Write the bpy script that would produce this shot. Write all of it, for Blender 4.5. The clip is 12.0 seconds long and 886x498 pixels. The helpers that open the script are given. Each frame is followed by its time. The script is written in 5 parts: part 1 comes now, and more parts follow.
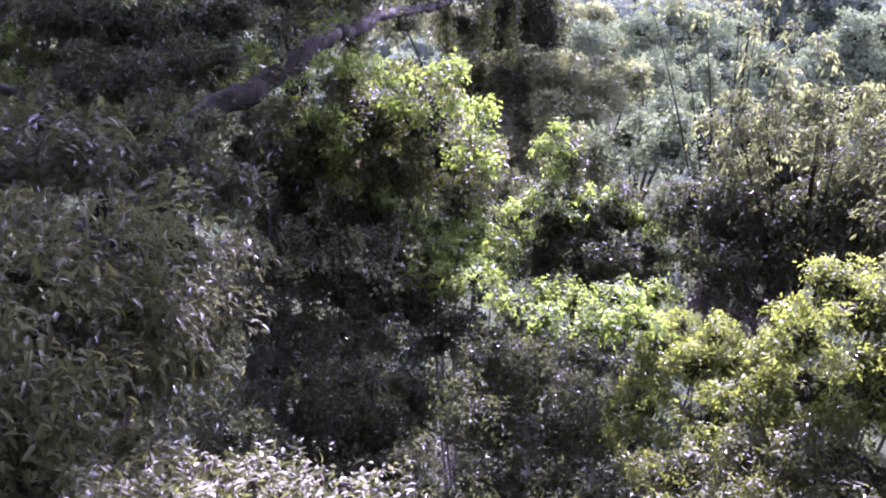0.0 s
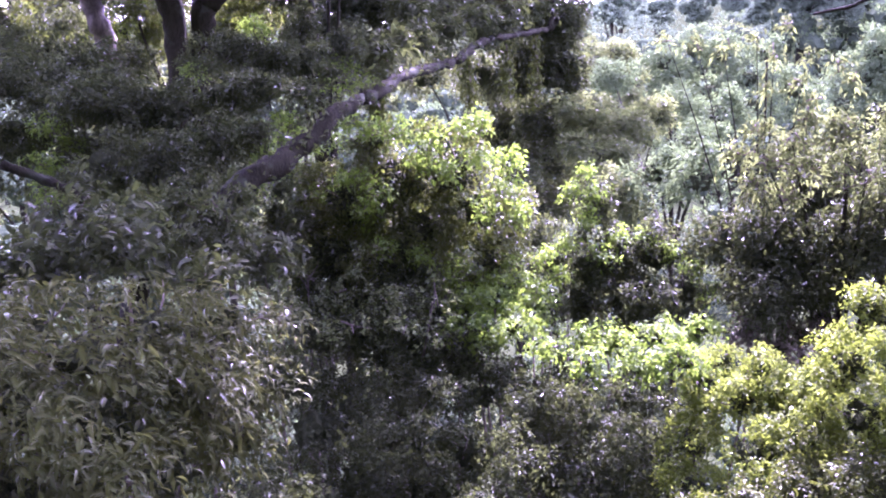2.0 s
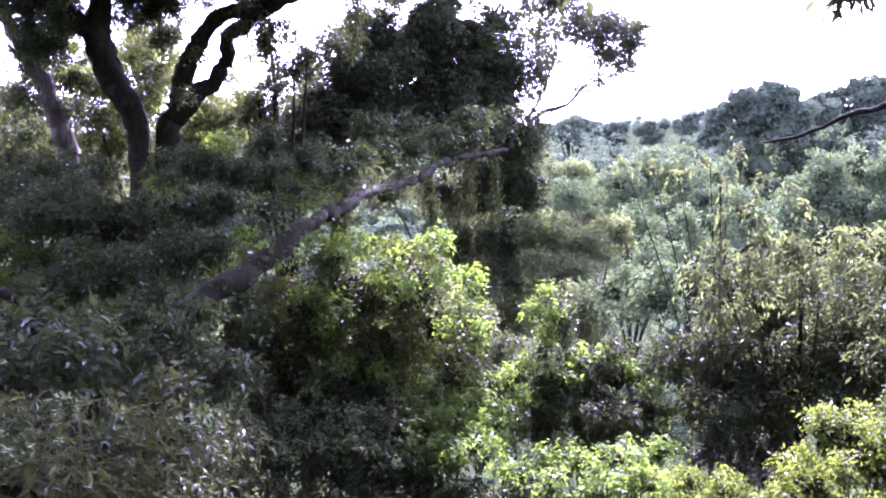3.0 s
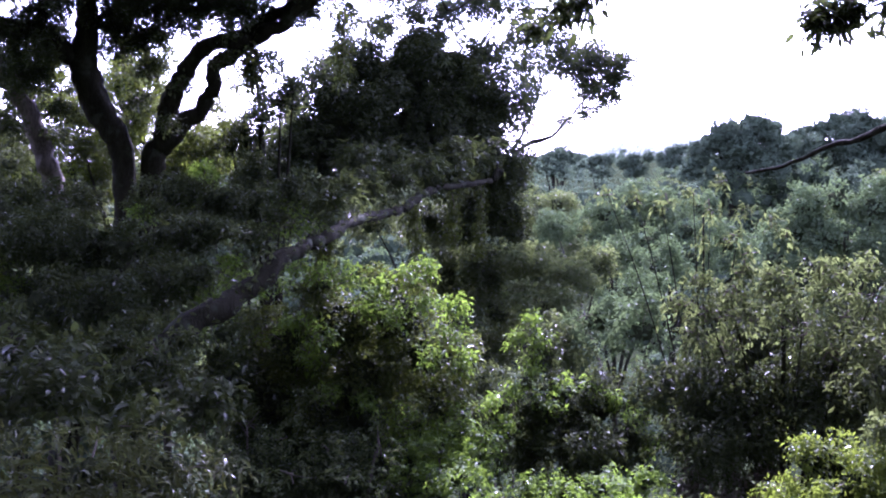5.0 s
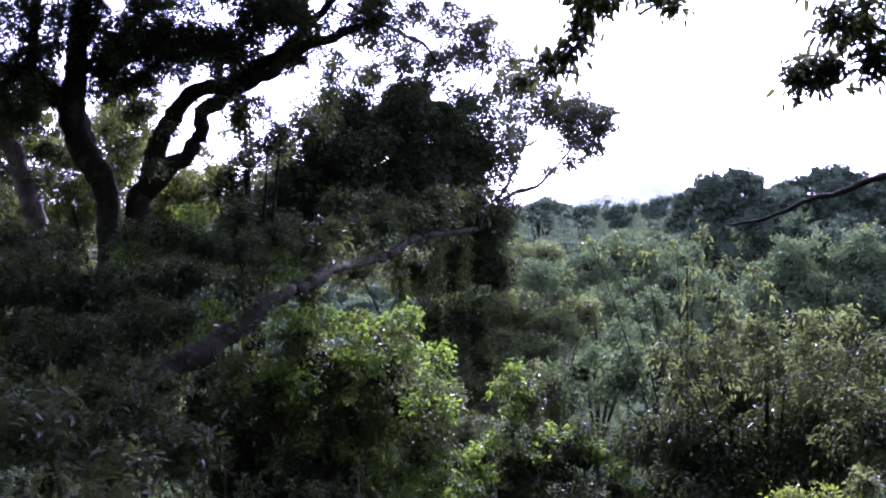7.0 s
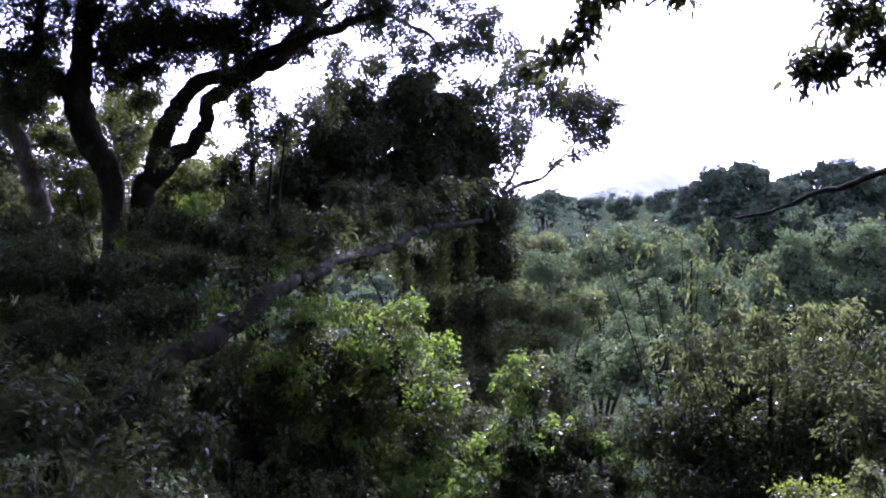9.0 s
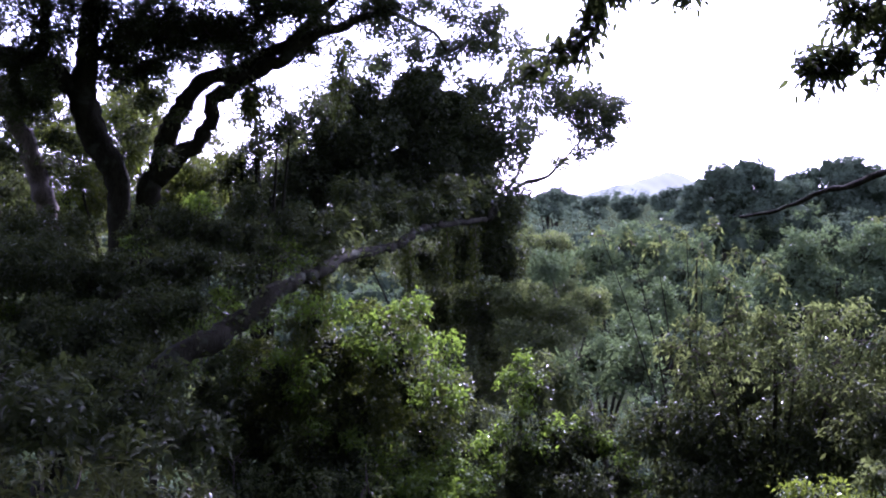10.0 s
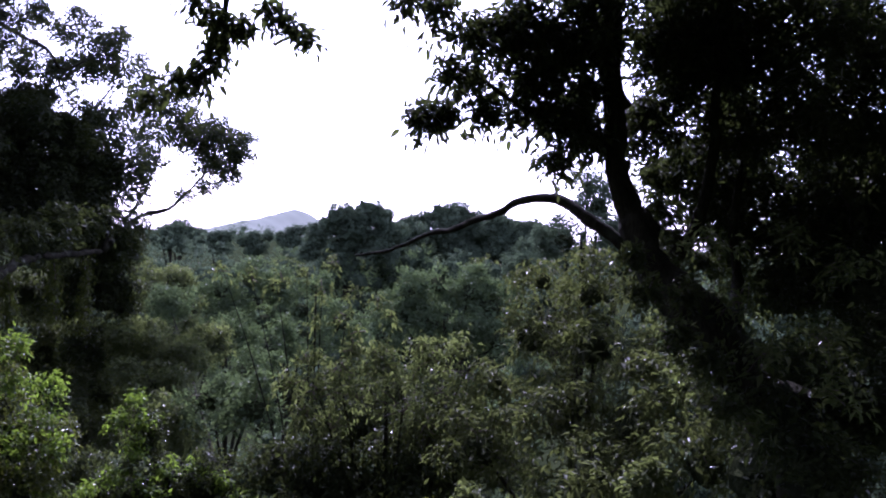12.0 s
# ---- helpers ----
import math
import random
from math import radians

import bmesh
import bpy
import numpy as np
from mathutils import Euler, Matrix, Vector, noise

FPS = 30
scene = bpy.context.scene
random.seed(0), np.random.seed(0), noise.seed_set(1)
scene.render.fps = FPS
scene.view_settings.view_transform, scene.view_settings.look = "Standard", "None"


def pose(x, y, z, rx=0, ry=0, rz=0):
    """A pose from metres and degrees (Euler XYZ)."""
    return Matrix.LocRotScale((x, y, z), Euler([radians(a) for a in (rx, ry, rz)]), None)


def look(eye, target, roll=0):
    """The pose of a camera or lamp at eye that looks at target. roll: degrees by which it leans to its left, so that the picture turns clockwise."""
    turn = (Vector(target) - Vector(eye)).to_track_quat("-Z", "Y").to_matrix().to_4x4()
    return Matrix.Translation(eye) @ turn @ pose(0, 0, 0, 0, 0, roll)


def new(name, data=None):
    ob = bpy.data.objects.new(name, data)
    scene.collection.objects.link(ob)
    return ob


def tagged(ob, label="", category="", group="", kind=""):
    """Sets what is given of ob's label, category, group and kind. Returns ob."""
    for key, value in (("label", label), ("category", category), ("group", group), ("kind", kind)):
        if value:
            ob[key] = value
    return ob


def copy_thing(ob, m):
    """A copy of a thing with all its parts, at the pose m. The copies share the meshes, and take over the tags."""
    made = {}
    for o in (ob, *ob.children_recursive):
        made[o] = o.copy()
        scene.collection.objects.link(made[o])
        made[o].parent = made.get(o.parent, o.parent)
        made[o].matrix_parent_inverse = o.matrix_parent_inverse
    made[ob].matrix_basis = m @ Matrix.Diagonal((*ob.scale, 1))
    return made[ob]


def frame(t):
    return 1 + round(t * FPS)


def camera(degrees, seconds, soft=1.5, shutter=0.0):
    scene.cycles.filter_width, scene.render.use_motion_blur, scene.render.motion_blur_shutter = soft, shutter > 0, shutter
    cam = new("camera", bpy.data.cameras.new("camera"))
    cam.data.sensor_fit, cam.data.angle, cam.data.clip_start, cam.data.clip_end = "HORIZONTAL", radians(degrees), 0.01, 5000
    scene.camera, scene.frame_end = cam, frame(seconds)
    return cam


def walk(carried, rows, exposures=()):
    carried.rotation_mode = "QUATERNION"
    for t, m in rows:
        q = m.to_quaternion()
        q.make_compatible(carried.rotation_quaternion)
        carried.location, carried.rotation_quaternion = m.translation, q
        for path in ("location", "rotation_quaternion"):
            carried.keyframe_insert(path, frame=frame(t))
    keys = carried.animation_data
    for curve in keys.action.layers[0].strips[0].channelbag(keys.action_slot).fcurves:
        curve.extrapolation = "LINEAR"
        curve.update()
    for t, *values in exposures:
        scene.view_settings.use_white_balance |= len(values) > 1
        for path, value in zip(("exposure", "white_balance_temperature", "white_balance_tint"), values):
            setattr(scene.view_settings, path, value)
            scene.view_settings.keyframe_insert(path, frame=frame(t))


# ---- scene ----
# A hillside look-out over a wooded valley against the light. Camera eye 1.6 m over the ground at the origin.
cam = camera(51.39, 12.0, soft=2.0)
PATH = [
    (0.00, pose(-0.057, 0.041, 1.512, 72.33, 0, 1.98) @ pose(0, 0, 0, 0, 0, 2.80)),
    (0.30, pose(-0.051, 0.008, 1.519, 71.37, 0, 4.88) @ pose(0, 0, 0, 0, 0, 0.97)),
    (0.50, pose(-0.037, 0.007, 1.530, 70.14, 0, 6.57) @ pose(0, 0, 0, 0, 0, -0.74)),
    (0.70, pose(-0.015, 0.010, 1.544, 70.67, 0, 6.60) @ pose(0, 0, 0, 0, 0, -1.54)),
    (1.00, pose(0.014, -0.004, 1.577, 71.21, 0, 5.39) @ pose(0, 0, 0, 0, 0, -2.11)),
    (1.50, pose(0.002, -0.000, 1.595, 73.01, 0, 5.50) @ pose(0, 0, 0, 0, 0, -3.24)),
    (2.00, pose(0.007, -0.007, 1.600, 75.25, 0, 4.63) @ pose(0, 0, 0, 0, 0, -2.45)),
    (2.50, pose(-0.011, 0.004, 1.625, 78.79, 0, 2.45) @ pose(0, 0, 0, 0, 0, -1.72)),
    (3.00, pose(-0.020, 0.003, 1.637, 82.22, 0, 1.79) @ pose(0, 0, 0, 0, 0, -1.20)),
    (3.50, pose(-0.014, -0.012, 1.621, 85.53, 0, -0.27) @ pose(0, 0, 0, 0, 0, -0.93)),
    (5.50, pose(-0.017, -0.002, 1.612, 83.91, 0, 1.14) @ pose(0, 0, 0, 0, 0, -0.75)),
    (6.00, pose(-0.010, 0.004, 1.624, 84.85, 0, 0.91) @ pose(0, 0, 0, 0, 0, -0.33)),
    (6.50, pose(-0.013, -0.006, 1.611, 86.49, 0, 0.77) @ pose(0, 0, 0, 0, 0, -0.39)),
    (7.00, pose(-0.009, -0.005, 1.605, 87.15, 0, -0.13) @ pose(0, 0, 0, 0, 0, -0.01)),
    (9.00, pose(-0.014, -0.005, 1.598, 86.64, 0, 0.12) @ pose(0, 0, 0, 0, 0, 0.36)),
    (9.50, pose(-0.016, -0.004, 1.599, 86.58, 0, 0.21) @ pose(0, 0, 0, 0, 0, 0.42)),
    (10.00, pose(-0.014, -0.001, 1.600, 86.53, 0, 0.42) @ pose(0, 0, 0, 0, 0, 0.43)),
    (10.50, pose(0.000, 0.000, 1.600, 86.74, 0, 0.00) @ pose(0, 0, 0, 0, 0, 0.61)),
    (11.00, pose(0.003, 0.002, 1.605, 87.89, 0, -5.02) @ pose(0, 0, 0, 0, 0, 1.28)),
    (11.20, pose(0.017, -0.007, 1.605, 88.36, 0, -7.51) @ pose(0, 0, 0, 0, 0, 1.83)),
    (11.50, pose(0.034, 0.002, 1.606, 88.95, 0, -12.66) @ pose(0, 0, 0, 0, 0, 1.81)),
    (11.70, pose(0.028, -0.004, 1.607, 89.17, 0, -16.64) @ pose(0, 0, 0, 0, 0, 2.32)),
    (12.00, pose(0.034, -0.010, 1.605, 89.33, 0, -22.51) @ pose(0, 0, 0, 0, 0, 2.45)),
]
EXPOSURES = [(0.0, 4.05, 5120, 90), (0.6, 4.15, 5120, 90), (1.5, 4.45, 5120, 90), (2.2, 4.55, 5120, 88), (2.6, 4.45, 5120, 84), (3.2, 3.88, 5000, 70),
             (3.7, 3.38, 4900, 64), (5.5, 2.95, 4900, 64), (7.0, 2.65, 4950, 62), (10.5, 2.27, 5000, 59), (12.0, 1.62, 5050, 53)]
walk(cam, PATH, EXPOSURES)

# ---- daylight ----
SUN_AZIMUTH, SUN_HEIGHT = radians(13), radians(42)      # azimuth from +y towards +x
world = bpy.data.worlds.new("world")
scene.world = world
world.use_nodes = True
wn = world.node_tree
sky = wn.nodes.new("ShaderNodeTexSky")
sky.sky_type = "NISHITA"
sky.sun_disc = False
sky.sun_elevation, sky.sun_rotation = SUN_HEIGHT, SUN_AZIMUTH
sky.dust_density, sky.air_density, sky.ozone_density = 1.6, 1.0, 1.0
haze = wn.nodes.new("ShaderNodeHueSaturation")          # thin bright haze takes most of the blue out of the sky
haze.inputs["Saturation"].default_value = 0.3
wn.links.new(sky.outputs[0], haze.inputs["Color"])
wn.links.new(haze.outputs[0], wn.nodes["Background"].inputs[0])
wn.nodes["Background"].inputs[1].default_value = 0.15
lamp = bpy.data.lights.new("sun", "SUN")
lamp.energy, lamp.angle, lamp.color = 3.4, radians(0.6), (1.0, 0.95, 0.86)
to_sun = Vector((math.sin(SUN_AZIMUTH) * math.cos(SUN_HEIGHT), math.cos(SUN_AZIMUTH) * math.cos(SUN_HEIGHT), math.sin(SUN_HEIGHT)))
sun = new("sun", lamp)
sun.matrix_world = look(to_sun * 50, (0, 0, 0))


# ---- materials ----
def leaf_material(name, low, high, glow, through_part=0.4, rough=0.38, dead=0.0, spec=0.5):
    """Leaf blades: colour varies from blade to blade and from patch to patch; light shines through them."""
    m = bpy.data.materials.new(name)
    m.use_nodes = True
    n, link = m.node_tree.nodes, m.node_tree.links.new
    n.clear()
    out, geo = n.new("ShaderNodeOutputMaterial"), n.new("ShaderNodeNewGeometry")
    coord, patch = n.new("ShaderNodeTexCoord"), n.new("ShaderNodeTexNoise")
    patch.inputs["Scale"].default_value, patch.inputs["Detail"].default_value = 1.3, 3.0
    link(coord.outputs["Object"], patch.inputs["Vector"])
    mixv = n.new("ShaderNodeMath")
    mixv.operation = "MULTIPLY_ADD"
    mixv.inputs[1].default_value = 0.55
    link(geo.outputs["Random Per Island"], mixv.inputs[0])
    scl = n.new("ShaderNodeMath")
    scl.operation = "MULTIPLY"
    scl.inputs[1].default_value = 0.45
    link(patch.outputs["Fac"], scl.inputs[0])
    link(scl.outputs[0], mixv.inputs[2])
    ramp = n.new("ShaderNodeValToRGB")
    e = ramp.color_ramp.elements
    e[0].position, e[0].color = 0.12, (*low, 1)
    e[1].position, e[1].color = 0.72, (*high, 1)
    if dead:
        third = e.new(0.955 - dead)
        third.color = (*high, 1)
        last = e.new(0.96 - dead)
        last.color = (0.20, 0.12, 0.05, 1)
    link(mixv.outputs[0], ramp.inputs[0])
    # fine mottling over each blade
    fine = n.new("ShaderNodeTexNoise")
    fine.inputs["Scale"].default_value, fine.inputs["Detail"].default_value = 60.0, 2.0
    link(coord.outputs["Object"], fine.inputs["Vector"])
    mott = n.new("ShaderNodeMix")
    mott.data_type, mott.blend_type = "RGBA", "MULTIPLY"
    mott.inputs[0].default_value = 0.35
    link(ramp.outputs[0], mott.inputs[6])
    link(fine.outputs["Color"], mott.inputs[7])
    bsdf = n.new("ShaderNodeBsdfPrincipled")
    gloss = n.new("ShaderNodeMapRange")
    gloss.inputs["From Min"].default_value = 0.80
    gloss.inputs["To Min"].default_value, gloss.inputs["To Max"].default_value = rough + 0.28, rough - 0.10
    link(geo.outputs["Random Per Island"], gloss.inputs["Value"])
    link(gloss.outputs[0], bsdf.inputs["Roughness"])
    waxy = n.new("ShaderNodeMapRange")                  # most blades dull, one in five waxy
    waxy.inputs["From Min"].default_value = 0.80
    waxy.inputs["To Min"].default_value, waxy.inputs["To Max"].default_value = spec * 0.25, spec * 2.2
    link(geo.outputs["Random Per Island"], waxy.inputs["Value"])
    link(waxy.outputs[0], bsdf.inputs["Specular IOR Level"])
    link(mott.outputs[2], bsdf.inputs["Base Color"])
    tr = n.new("ShaderNodeBsdfTranslucent")
    tint = n.new("ShaderNodeMix")
    tint.data_type = "RGBA"
    tint.inputs[0].default_value = 0.6
    link(mott.outputs[2], tint.inputs[6])
    tint.inputs[7].default_value = (*glow, 1)
    link(tint.outputs[2], tr.inputs["Color"])
    mix = n.new("ShaderNodeMixShader")
    mix.inputs[0].default_value = through_part
    link(bsdf.outputs[0], mix.inputs[1])
    link(tr.outputs[0], mix.inputs[2])
    link(mix.outputs[0], out.inputs[0])
    return m


def rough_material(name, dark, light, scale, rough=0.85, bump=0.5, stretch=(1, 1, 1), distance=0.02, spec=0.3, lichen=None):
    """Bark, soil and dry matter: two scales of noise in the colour and in the relief."""
    m = bpy.data.materials.new(name)
    m.use_nodes = True
    n, link = m.node_tree.nodes, m.node_tree.links.new
    bsdf = n["Principled BSDF"]
    bsdf.inputs["Roughness"].default_value, bsdf.inputs["Specular IOR Level"].default_value = rough, spec
    coord, mapping = n.new("ShaderNodeTexCoord"), n.new("ShaderNodeMapping")
    mapping.inputs["Scale"].default_value = stretch
    link(coord.outputs["Object"], mapping.inputs["Vector"])
    big, small = n.new("ShaderNodeTexNoise"), n.new("ShaderNodeTexNoise")
    for tex, k in ((big, scale), (small, scale * 9)):
        tex.inputs["Scale"].default_value, tex.inputs["Detail"].default_value = k, 6.0
        link(mapping.outputs[0], tex.inputs["Vector"])
    both = n.new("ShaderNodeMath")
    both.operation = "MULTIPLY_ADD"
    both.inputs[1].default_value = 0.5
    link(small.outputs["Fac"], both.inputs[0])
    half = n.new("ShaderNodeMath")
    half.operation = "MULTIPLY"
    half.inputs[1].default_value = 0.5
    link(big.outputs["Fac"], half.inputs[0])
    link(half.outputs[0], both.inputs[2])
    ramp = n.new("ShaderNodeValToRGB")
    e = ramp.color_ramp.elements
    e[0].position, e[0].color = 0.36, (*dark, 1)
    e[1].position, e[1].color = 0.62, (*light, 1)
    link(both.outputs[0], ramp.inputs[0])
    if lichen:
        spots, mask, mixc = n.new("ShaderNodeTexNoise"), n.new("ShaderNodeMapRange"), n.new("ShaderNodeMix")
        spots.inputs["Scale"].default_value, spots.inputs["Detail"].default_value = 3.5, 7.0
        link(coord.outputs["Object"], spots.inputs["Vector"])
        mask.inputs["From Min"].default_value, mask.inputs["From Max"].default_value = 0.58, 0.66
        link(spots.outputs["Fac"], mask.inputs["Value"])
        mixc.data_type = "RGBA"
        link(mask.outputs[0], mixc.inputs[0])
        link(ramp.outputs[0], mixc.inputs[6])
        mixc.inputs[7].default_value = (*lichen, 1)
        link(mixc.outputs[2], bsdf.inputs["Base Color"])
    else:
        link(ramp.outputs[0], bsdf.inputs["Base Color"])
    b = n.new("ShaderNodeBump")
    b.inputs["Strength"].default_value, b.inputs["Distance"].default_value = bump, distance
    link(both.outputs[0], b.inputs["Height"])
    link(b.outputs[0], bsdf.inputs["Normal"])
    return m


# the dark leaf also clothes shaded bushes; their shade is in this colour
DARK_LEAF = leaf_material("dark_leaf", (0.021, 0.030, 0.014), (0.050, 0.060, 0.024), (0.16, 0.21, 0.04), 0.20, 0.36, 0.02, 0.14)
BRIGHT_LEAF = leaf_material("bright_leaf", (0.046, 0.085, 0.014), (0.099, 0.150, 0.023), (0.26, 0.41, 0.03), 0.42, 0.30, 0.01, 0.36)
CREEPER_LEAF = leaf_material("creeper_leaf", (0.028, 0.040, 0.013), (0.069, 0.083, 0.022), (0.24, 0.31, 0.03), 0.24, 0.30, 0.02, 0.32)
LIME_LEAF = leaf_material("lime_leaf", (0.045, 0.070, 0.012), (0.098, 0.130, 0.020), (0.30, 0.40, 0.03), 0.38, 0.34, 0.02, 0.28)
LAUREL_LEAF = leaf_material("laurel_leaf", (0.015, 0.021, 0.007), (0.060, 0.074, 0.020), (0.22, 0.25, 0.05), 0.24, 0.36, 0.05, 0.15)
SHINY_LEAF = leaf_material("shiny_leaf", (0.034, 0.046, 0.014), (0.074, 0.086, 0.026), (0.20, 0.25, 0.04), 0.26, 0.26, 0.04, 0.40)
DROOP_LEAF = leaf_material("droop_leaf", (0.043, 0.063, 0.027), (0.088, 0.106, 0.042), (0.23, 0.29, 0.06), 0.32, 0.42, 0.03, 0.12)
OLIVE_LEAF = leaf_material("olive_leaf", (0.036, 0.048, 0.021), (0.075, 0.086, 0.035), (0.20, 0.25, 0.05), 0.26, 0.38, 0.04, 0.18)
# wood and far leaves are lightened in place of valley haze
WOOD_LEAF = leaf_material("wood_leaf", (0.048, 0.079, 0.038), (0.093, 0.126, 0.055), (0.17, 0.25, 0.07), 0.26, 0.60, 0.02, 0.06)
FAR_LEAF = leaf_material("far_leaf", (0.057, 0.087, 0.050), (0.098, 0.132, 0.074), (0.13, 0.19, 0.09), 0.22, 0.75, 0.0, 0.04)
DRY_LEAF = leaf_material("dry_leaf", (0.11, 0.095, 0.075), (0.20, 0.175, 0.14), (0.24, 0.20, 0.14), 0.25, 0.6)
BARK = rough_material("bark", (0.010, 0.0096, 0.0054), (0.0275, 0.0265, 0.0145), 6.0, 0.94, 1.0, (1, 1, 0.25), 0.03, 0.04, (0.032, 0.037, 0.021))
PALE_BARK = rough_material("pale_bark", (0.034, 0.028, 0.018), (0.11, 0.094, 0.062), 4.0, 0.85, 0.8, (1, 1, 0.3))
TWIG = rough_material("twig_bark", (0.05, 0.042, 0.028), (0.12, 0.10, 0.07), 14.0, 0.85, 0.5)
# solid cores of leaf masses; the dark tone stands for inner shade
SHADE_CORE = rough_material("shade_core", (0.022, 0.027, 0.013), (0.048, 0.058, 0.025), 9.0, 0.95, 1.0, (1, 1, 1), 0.08, 0.0)
# lighter core for far trees, in place of haze
FAR_SHADE_CORE = rough_material("far_shade_core", (0.028, 0.042, 0.022), (0.056, 0.076, 0.040), 2.5, 0.95, 1.0, (1, 1, 1), 0.15, 0.0)
SOIL = rough_material("soil", (0.010, 0.014, 0.006), (0.024, 0.031, 0.013), 0.6, 0.95, 0.6, (1, 1, 1), 0.1, 0.0)


def hill_material():
    """A mountain kilometres off; a faint emission paints the pale haze over it."""
    m = bpy.data.materials.new("far_mountain")
    m.use_nodes = True
    n, link = m.node_tree.nodes, m.node_tree.links.new
    bsdf = n["Principled BSDF"]
    tex, ramp = n.new("ShaderNodeTexNoise"), n.new("ShaderNodeValToRGB")
    tex.inputs["Scale"].default_value, tex.inputs["Detail"].default_value = 0.02, 5.0
    coord = n.new("ShaderNodeTexCoord")
    link(coord.outputs["Object"], tex.inputs["Vector"])
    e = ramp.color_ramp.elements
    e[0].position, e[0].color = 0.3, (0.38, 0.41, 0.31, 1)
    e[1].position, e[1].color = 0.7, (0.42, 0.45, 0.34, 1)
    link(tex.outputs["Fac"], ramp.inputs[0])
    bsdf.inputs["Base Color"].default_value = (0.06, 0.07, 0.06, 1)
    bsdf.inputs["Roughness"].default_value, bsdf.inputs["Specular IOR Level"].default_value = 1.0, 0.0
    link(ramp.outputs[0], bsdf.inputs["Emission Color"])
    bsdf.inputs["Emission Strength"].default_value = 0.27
    return m


MOUNTAIN = hill_material()


# ---- helpers for building ----
def thing(name, at, label, category, group="", kind=""):
    ob = new(name)
    ob.location = at
    return tagged(ob, label, category, group, kind)


def part(name, mesh, material, parent, label="", kind=""):
    """One mesh object under a thing or a part; the mesh is in world coordinates."""
    ob = new(name, mesh)
    if not mesh.materials:
        mesh.materials.append(material)
    ob.parent = parent
    if not parent.parent:
        ob.matrix_parent_inverse = Matrix.Translation(-Vector(parent.location))
    return tagged(ob, label, "", "", kind)


def mesh_of(name, verts, tris, smooth=True):
    """A triangle mesh from arrays."""
    me = bpy.data.meshes.new(name)
    verts, tris = np.asarray(verts, np.float32), np.asarray(tris, np.int32)
    me.vertices.add(len(verts))
    me.vertices.foreach_set("co", verts.ravel())
    me.loops.add(tris.size)
    me.loops.foreach_set("vertex_index", tris.ravel())
    me.polygons.add(len(tris))
    me.polygons.foreach_set("loop_start", np.arange(0, tris.size, 3, dtype=np.int32))
    me.polygons.foreach_set("use_smooth", np.full(len(tris), smooth))
    me.update(calc_edges=True)
    return me


def unit(v):
    return v / np.maximum(np.linalg.norm(v, axis=-1, keepdims=True), 1e-9)


# leaf shapes, unit length along x, unit width along y
SIMPLE = (np.array([(0, 0, 0), (0.42, -0.5, 0.10), (1, 0, -0.12), (0.42, 0.5, 0.10)]), np.array([(0, 1, 2), (0, 2, 3)]))
FULL = (np.array([(0, 0, 0), (0.28, -0.42, 0.10), (0.62, -0.44, 0.06), (1, 0, -0.22), (0.62, 0.44, 0.06), (0.28, 0.42, 0.10),
                  (0.32, 0, 0.03), (0.68, 0, -0.05)]),
        np.array([(0, 1, 6), (0, 6, 5), (1, 2, 7), (1, 7, 6), (5, 6, 7), (5, 7, 4), (2, 3, 7), (7, 3, 4)]))


def set_leaves(shape, at, along, normal, length, width):
    """Vertices and triangles of many blades with given places, directions and sizes."""
    along = unit(along)
    side = unit(np.cross(normal, along))
    up = np.cross(along, side)
    sv, st = shape
    v = (at[:, None] + along[:, None] * (sv[None, :, :1] * length[:, None, None]) + side[:, None] * (sv[None, :, 1:2] * width[:, None, None])
         + up[:, None] * (sv[None, :, 2:] * length[:, None, None]))
    t = st[None] + (np.arange(len(at)) * len(sv))[:, None, None]
    return v.reshape(-1, 3), t.reshape(-1, 3)


